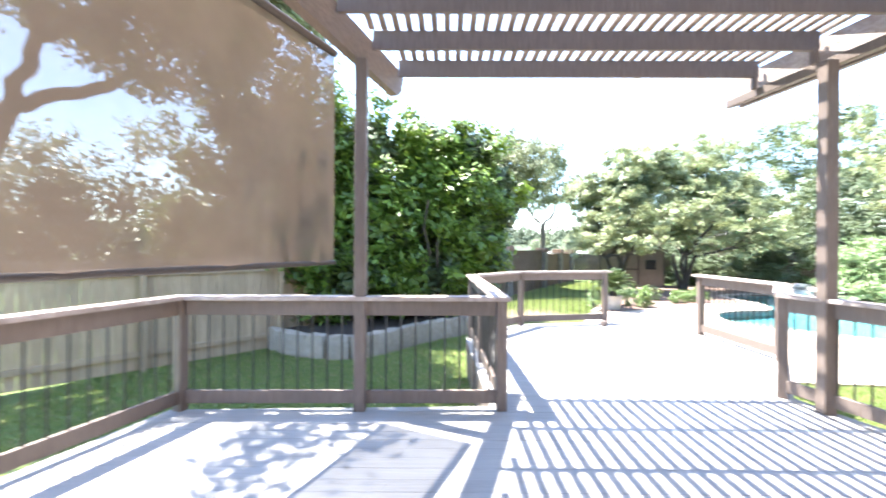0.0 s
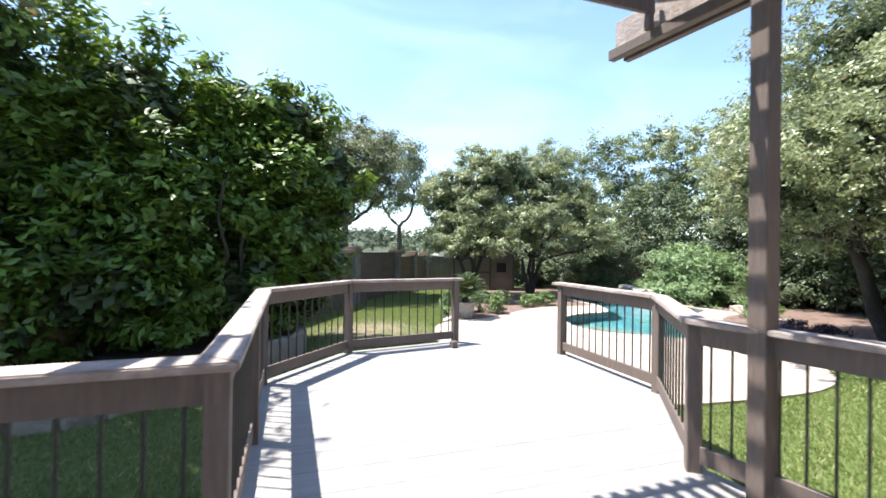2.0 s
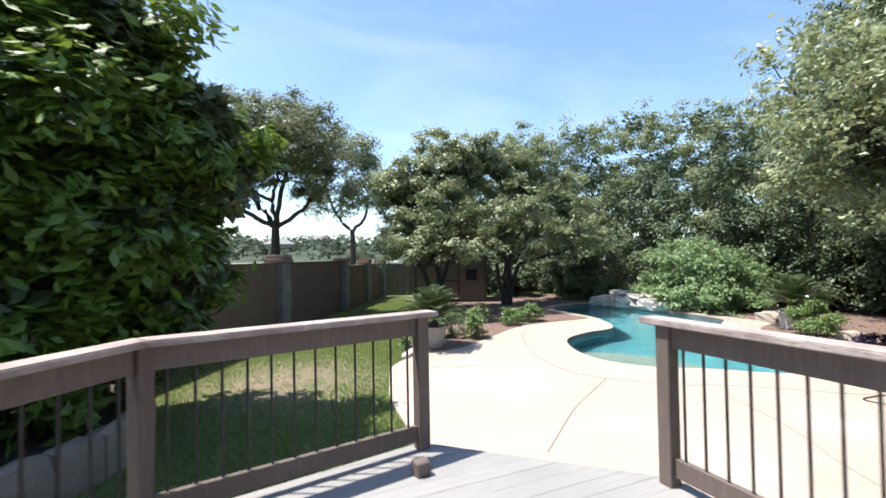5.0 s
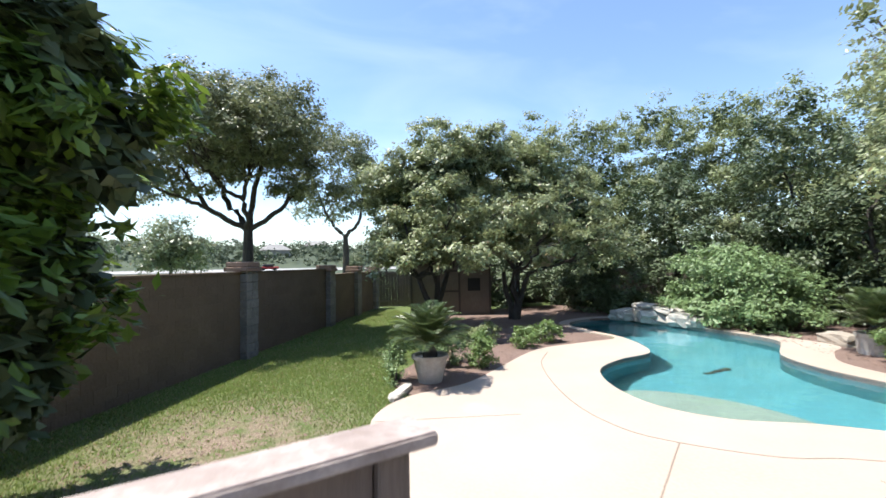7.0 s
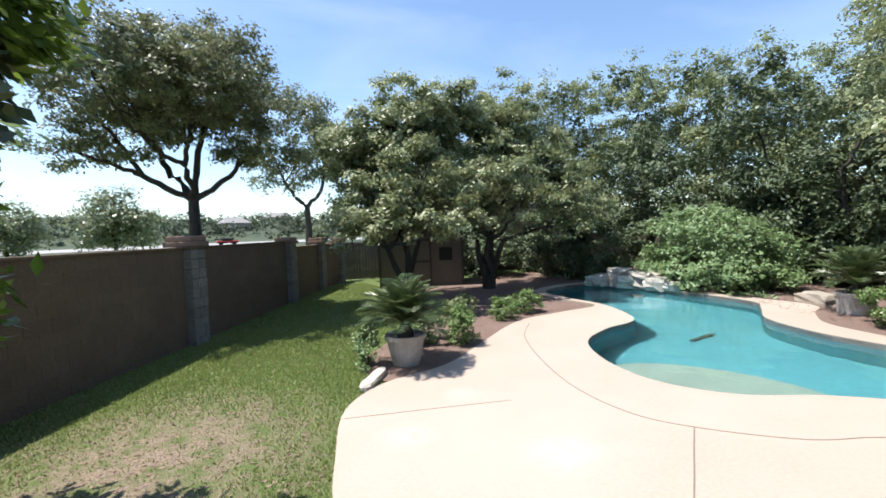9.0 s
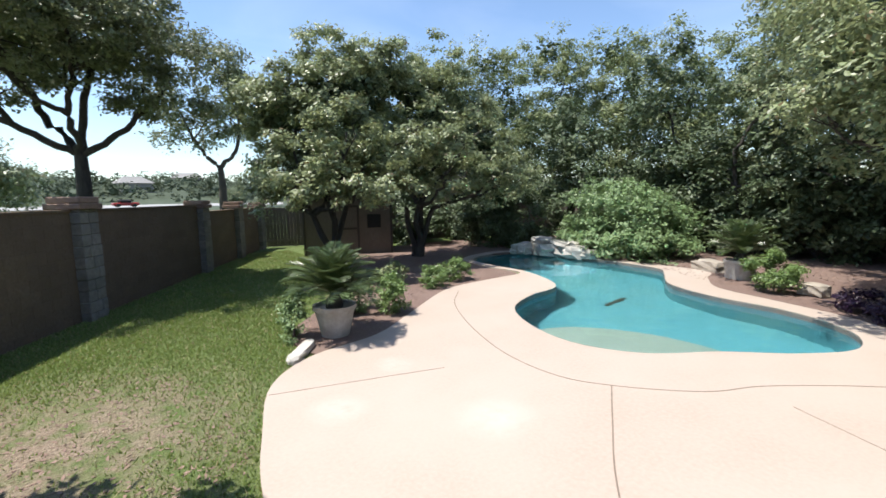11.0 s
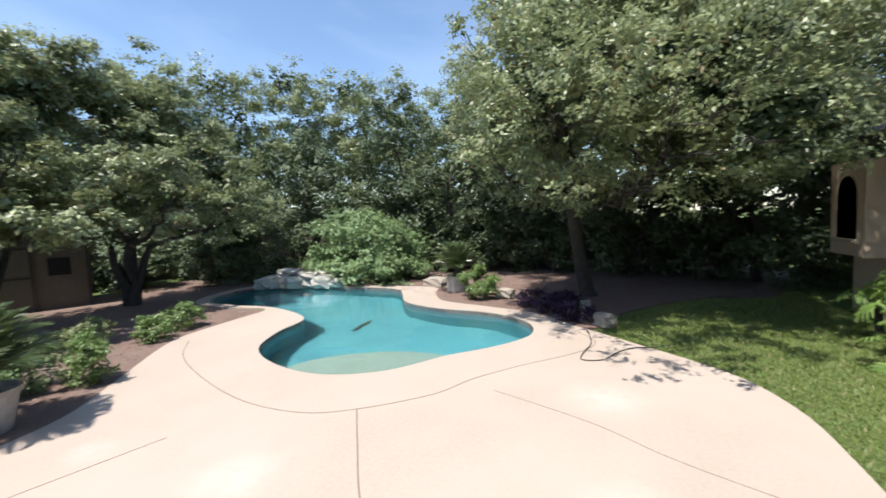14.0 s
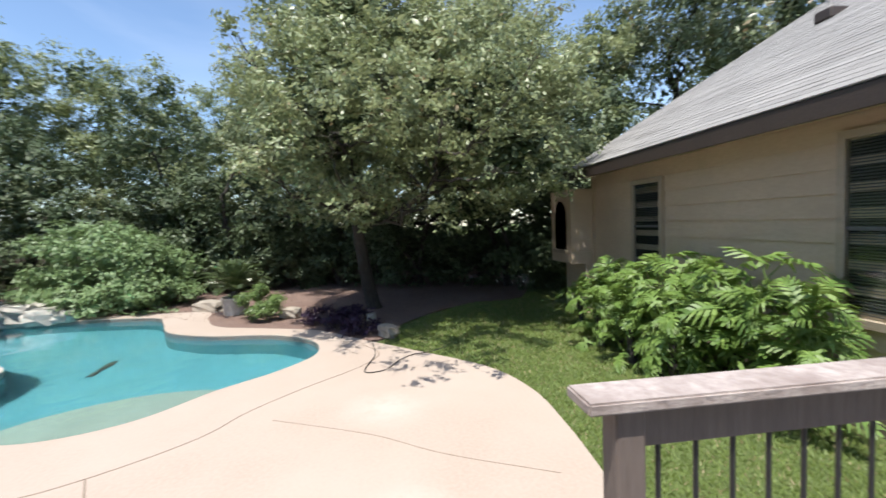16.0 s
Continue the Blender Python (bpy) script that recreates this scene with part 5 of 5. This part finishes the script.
# philodendrons by the house
def lobed_leaf(seed, s):
    """A deeply cut leaf on its stalk; the blade lies along x."""
    rng = np.random.default_rng(seed)
    verts, faces = [], []
    v, f = tube([(0, 0, 0), (0.18 * s, 0, 0.50 * s), (0.5 * s, 0, 0.80 * s)], [0.013, 0.010, 0.007], 5)
    verts += [tuple(q) for q in v]
    faces += f
    base = Vector((0.5 * s, 0, 0.8 * s))
    rib = [base + Vector((s * 0.75 * t, 0, s * (0.10 * t - 0.32 * t * t))) for t in np.linspace(-0.12, 0.85, 7)]
    for i in range(6):
        p, q = rib[i], rib[i + 1]
        t = (i + 0.5) / 6
        b = len(verts)
        wide = 0.06 * s * (1 - 0.6 * t)
        verts += [tuple(p + Vector((0, -wide, 0.01))), tuple(p + Vector((0, wide, 0.01))), tuple(q + Vector((0, wide, 0.01))), tuple(q + Vector((0, -wide, 0.01)))]
        faces.append((b, b + 1, b + 2, b + 3))
        ln = s * (0.40 * math.sin(math.pi * (0.25 + 0.66 * t))) * rng.uniform(0.85, 1.15) + 0.03
        for side in (1, -1):
            d = Vector((0.35 + 0.9 * t - (0.75 if i == 0 else 0), side, -0.22 + rng.normal(0, 0.12))).normalized()
            e = (q - p) * 0.44
            m = p.lerp(q, 0.5)
            k = m + d * ln * 0.55 + Vector((0, 0, 0.03 * s))
            end = m + d * ln + Vector((0.02, 0, -0.22 * ln))
            b = len(verts)
            verts += [tuple(m - e), tuple(k - e * 0.9), tuple(k + e * 0.9), tuple(m + e), tuple(end - e * 0.25), tuple(end + e * 0.3)]
            faces += [(b, b + 1, b + 2, b + 3), (b + 1, b + 4, b + 5, b + 2)]
    tip = rib[6]
    b = len(verts)
    verts += [tuple(tip + Vector((0, -0.03, 0))), tuple(tip + Vector((0, 0.03, 0))), tuple(tip + Vector((0.13 * s, 0.02, -0.06 * s))), tuple(tip + Vector((0.13 * s, -0.02, -0.06 * s)))]
    faces.append((b, b + 1, b + 2, b + 3))
    return array_mesh("leaf", verts, faces)


PHILO = [lobed_leaf(700 + k, 0.46 + 0.05 * k) for k in range(4)]


def philodendron(x, y, count, seed, scale):
    t = thing("philodendron", "large philodendron with deeply cut bright green leaves by the house wall", "plant", (x, y, GROUND), group="philodendrons")
    rng = random.Random(seed)
    v, f = tube([(0, 0, -0.03), (0.05, 0.02, 0.3), (0.0, 0.05, 0.55)], [0.07, 0.06, 0.05], 8)
    attach("stem", array_mesh("stem", v, f, True), M_BARK, t)
    for k in range(count):
        ob = attach("leaf", PHILO[k % 4], L_PHILO, t)
        s = scale * rng.uniform(0.75, 1.15)
        ob.matrix_world = pose(x + rng.uniform(-0.2, 0.2), y + rng.uniform(-0.15, 0.15), GROUND + scale * rng.uniform(0.1, 1.5)) @ Matrix.Rotation(radians(k * 137.5 + rng.uniform(-15, 15)), 4, "Z") @ Matrix.Rotation(radians(rng.uniform(-48, 48)), 4, "Y") @ Matrix.Rotation(radians(rng.uniform(-35, 35)), 4, "X") @ Matrix.Diagonal((s, s, s, 1))


for k, (x, y, n, s) in enumerate([(7.75, 4.98, 60, 0.8), (8.5, 5.02, 70, 0.85), (9.3, 5.05, 70, 0.85), (10.1, 5.1, 66, 0.82), (10.9, 5.15, 60, 0.76), (11.7, 5.2, 46, 0.66), (12.3, 5.25, 32, 0.55), (9.0, 5.5, 50, 0.62), (9.9, 5.55, 50, 0.62), (10.8, 5.6, 44, 0.58)]):
    philodendron(x, y, n, 720 + k, s)

# the shed
shed = thing("garden_shed", "small tan garden shed with a dark gable roof under the trees", "shed", (11.3, 25.4, GROUND), -25)


def shed_parts():
    def add(name, bm, mat, label="", parent=None):
        ob = part(name, bm, mat, parent or shed, label)
        return ob
    body = box(-1.6, 1.6, -1.2, 1.2, 0, 1.95)
    add("body", body, M_SHED)
    bm = bmesh.new()
    for y in (-1.2, 1.2):
        bm.faces.new([bm.verts.new(q) for q in ((-1.6, y, 1.95), (1.6, y, 1.95), (0, y, 2.75))])
    bmesh.ops.solidify(bm, geom=bm.faces[:], thickness=0.03)
    add("gable", bm, M_SHED)
    for s in (1, -1):
        m = Matrix.Translation((0, 0, 2.80)) @ Matrix.Rotation(s * math.atan2(0.85, 1.75), 4, "Y")
        add("roof_panel", box(0 if s > 0 else -1.97, 1.97 if s > 0 else 0, -1.4, 1.4, 0, 0.06, m=m), M_TRIM, "dark roof panel")
    for x in (-1.62, 1.55):
        add("corner_board", box(x, x + 0.08, -1.23, -1.15, 0, 1.95), M_TRIM)
    door = add("door", box(-0.5, 0.4, -1.24, -1.205, 0.05, 1.85), M_SHED, "tan shed door")
    for x0, x1, z0, z1 in ((-0.5, -0.42, 0.05, 1.85), (0.32, 0.4, 0.05, 1.85), (-0.42, 0.32, 1.77, 1.85), (-0.42, 0.32, 0.95, 1.03)):
        add("batten", box(x0, x1, -1.26, -1.241, z0, z1), M_TRIM, parent=door)
    add("window", box(0.7, 1.2, -1.23, -1.205, 1.0, 1.5), M_INSIDE, "small dark window")


shed_parts()

# neighbours and the far street
def plain_house(name, label, at, turn, w, d, h, roof_h, wall, storeys=1):
    t = thing(name, label, "house", at, turn)
    part("wall", box(-w / 2, w / 2, -d / 2, d / 2, -0.3, h), wall, t)
    bm = bmesh.new()
    o = 0.5
    v = [bm.verts.new(q) for q in ((-w / 2 - o, -d / 2 - o, h), (w / 2 + o, -d / 2 - o, h), (w / 2 + o, d / 2 + o, h), (-w / 2 - o, d / 2 + o, h), (-w / 2 + d * 0.3, 0, h + roof_h), (w / 2 - d * 0.3, 0, h + roof_h))]
    for q in ((0, 1, 5, 4), (2, 3, 4, 5), (1, 2, 5), (3, 0, 4), (3, 2, 1, 0)):
        bm.faces.new([v[i] for i in q])
    bmesh.ops.recalc_face_normals(bm, faces=bm.faces[:])
    part("roof", bm, M_SHINGLE, t, "grey shingle roof")
    for k in range(storeys):
        n = max(2, int(w / 3.2))
        for i in range(n):
            x = -w / 2 + w * (i + 0.5) / n
            win = part("window", box(x - 0.55, x + 0.55, -d / 2 - 0.04, -d / 2 + 0.01, 0.9 + 2.8 * k, 2.2 + 2.8 * k), M_INSIDE, t)
            part("frame", box(x - 0.65, x + 0.65, -d / 2 - 0.03, -d / 2 + 0.005, 0.8 + 2.8 * k, 2.3 + 2.8 * k), M_FARWALL, win)
    return t


plain_house("neighbour_house", "tan neighbouring house behind the trees", (19.0, 34.0, GROUND), -38, 12, 8, 3.0, 2.4, M_SIDING)
plain_house("far_house", "pale house with a grey roof down the street", (10.4, 196.0, 4.3), 15, 10, 8, 3.6, 2.4, M_FARWALL)
plain_house("far_house", "pale house with a grey roof down the street", (36.0, 268.0, 9.6), -12, 14, 9, 3.4, 2.8, M_FARWALL)

def car(at, turn):
    t = thing("parked_car", "small red car parked on the far street", "car", at, turn)
    part("body", box(-2.1, 2.1, -0.85, 0.85, 0.28, 0.85, bevel=0.15), M_RED, t)
    part("cabin", box(-1.2, 1.0, -0.75, 0.75, 0.84, 1.45, bevel=0.22), M_INSIDE, t, "dark glazed cabin")
    for x in (-1.3, 1.3):
        for y in (-0.8, 0.8):
            v, f = tube([(x, y - 0.1, 0.32), (x, y + 0.1, 0.32)], [0.32, 0.32], 14)
            bm = bmesh.new()
            vs = [bm.verts.new(q) for q in v]
            for q in f:
                bm.faces.new([vs[i] for i in q])
            for ring in (vs[:14][::-1], vs[14:]):
                bm.faces.new(ring)
            part("wheel", bm, M_RUBBER, t)


car((6.0, 113.0, 0.56), 12)
for k, (x, y, h) in enumerate([(-2.6, 48, 6.6), (-11, 56, 6.4), (21, 92, 5.0), (29, 98, 5.4)]):
    tree("street_tree", "rounded green street tree beyond the wall", (x, y, GROUND), 0.16, h * 0.35, [(0, 0, h * 0.6, h * 0.36, h * 0.36, h * 0.3), (0.9, 0.2, h * 0.5, h * 0.3, h * 0.3, h * 0.22), (-1.0, 0, h * 0.5, h * 0.3, h * 0.3, h * 0.22)], 8000, 0.26, L_OAK, 800 + 3 * k, 6, 0.35, group="street trees")

# ---- grass, mulch chips and fallen leaves ----
def inside(line, x, y):
    hit = np.zeros(len(x), bool)
    for i, p in enumerate(line):
        q = line[i - 1]
        cross = ((p[1] > y) != (q[1] > y)) & (x < (q[0] - p[0]) * (y - p[1]) / (q[1] - p[1] + 1e-12) + p[0])
        hit ^= cross
    return hit


BED = rounded([(6.0, 15.05), (7.9, 15.9), (9.7, 17.1), (12.3, 17.45), (12.3, 18.7), (12.7, 20.5), (14.2, 21.3), (15.9, 21.2), (17.5, 25), (12, 25), (9.6, 22.8), (8.3, 19.5), (6.9, 17.3), (5.9, 16.0)], 6)

SHADE_BED = rounded([(13.0, 10.8), (12.3, 10.0), (12.2, 9.3), (13.2, 9.0), (14.3, 8.2), (15.4, 7.0), (16.4, 5.2), (24, 4), (24, 14)], 6)


def grass(seed, n, x0, x1, y0, y1, size):
    rng = np.random.default_rng(seed)
    x, y = rng.uniform(x0, x1, n), rng.uniform(y0, y1, n)
    keep = ~inside(PATIO_EDGE, x, y) & ~inside(OUTLINE, x, y) & ~inside(BED, x, y) & ~inside(SHADE_BED, x, y)
    d = np.hypot(x - 3.2, y - 14.2)
    keep &= rng.random(n) < np.clip((d - 0.7) / 1.7, 0.06, 1)
    x, y = x[keep], y[keep]
    n = len(x)
    a = rng.uniform(0, 2 * math.pi, n)
    h = size * rng.uniform(0.5, 1.2, n)
    w = 0.006 + 0.004 * rng.random(n)
    lx, ly = rng.normal(0, 0.5, n) * h, rng.normal(0, 0.5, n) * h
    base = np.stack((x, y, np.full(n, GROUND - 0.003)), 1)
    side = np.stack((np.cos(a) * w, np.sin(a) * w, np.zeros(n)), 1)
    tip = base + np.stack((lx, ly, h), 1)
    verts = np.stack((base - side, base + side, tip), 1).reshape(-1, 3)
    ob = attach("grass", array_mesh("grass", verts, np.arange(3 * n).reshape(n, 3)), L_GRASS)
    tagged(ob, "short green lawn grass with some dry blades", "grass", kind="stuff")


grass(900, 165000, 0.6, 6.2, 9.8, 20.0, 0.042)
grass(902, 70000, 3.5, 9.5, 17.0, 27.5, 0.05)
grass(903, 50000, -5.0, 1.2, 5.0, 10.6, 0.05)
grass(901, 70000, 5.3, 13.0, 4.6, 9.2, 0.045)
grass(904, 26000, 12.0, 16.5, 4.8, 9.3, 0.05)


def litter(seed, n, line, z, name, mat, size, label):
    rng = np.random.default_rng(seed)
    xs, ys = [q[0] for q in line], [q[1] for q in line]
    x, y = rng.uniform(min(xs), max(xs), n), rng.uniform(min(ys), max(ys), n)
    keep = inside(line, x, y)
    p = np.stack((x, y, np.full(n, z) + rng.uniform(0.002, 0.015, n)), 1)[keep]
    me = leaf_mesh(name, rng, p, np.tile((0.0, 0.0, 1.0), (len(p), 1)), size, 0.45, 0.0, 1, 2.0)
    tagged(attach(name, me, mat), label, "leaf litter", kind="stuff")


litter(910, 9000, rounded([(6.0, 15.05), (7.9, 15.9), (9.7, 17.1), (12.3, 17.45), (12.7, 20.5), (12, 23), (9.6, 22.0), (6.9, 17.3), (5.9, 16.0)], 4), GROUND + 0.035, "mulch_chips", M_CHIP, 0.06, "loose mulch chips and dry leaves")
litter(911, 9000, rounded([(16.4, 16.0), (14.4, 12.9), (13.4, 10.5), (12.6, 9.5), (14.3, 8.2), (18, 5), (19, 14), (18, 17)], 4), GROUND + 0.035, "fallen_leaves", M_CHIP, 0.07, "dry fallen leaves on the mulch")
litter(912, 1500, rounded([(1.6, 13.2), (4.3, 12.6), (4.6, 14.5), (3.6, 16.0), (2.0, 15.2)], 4), GROUND, "fallen_leaves", M_CHIP, 0.055, "dry fallen leaves on the bare lawn patch")
deck_boards()
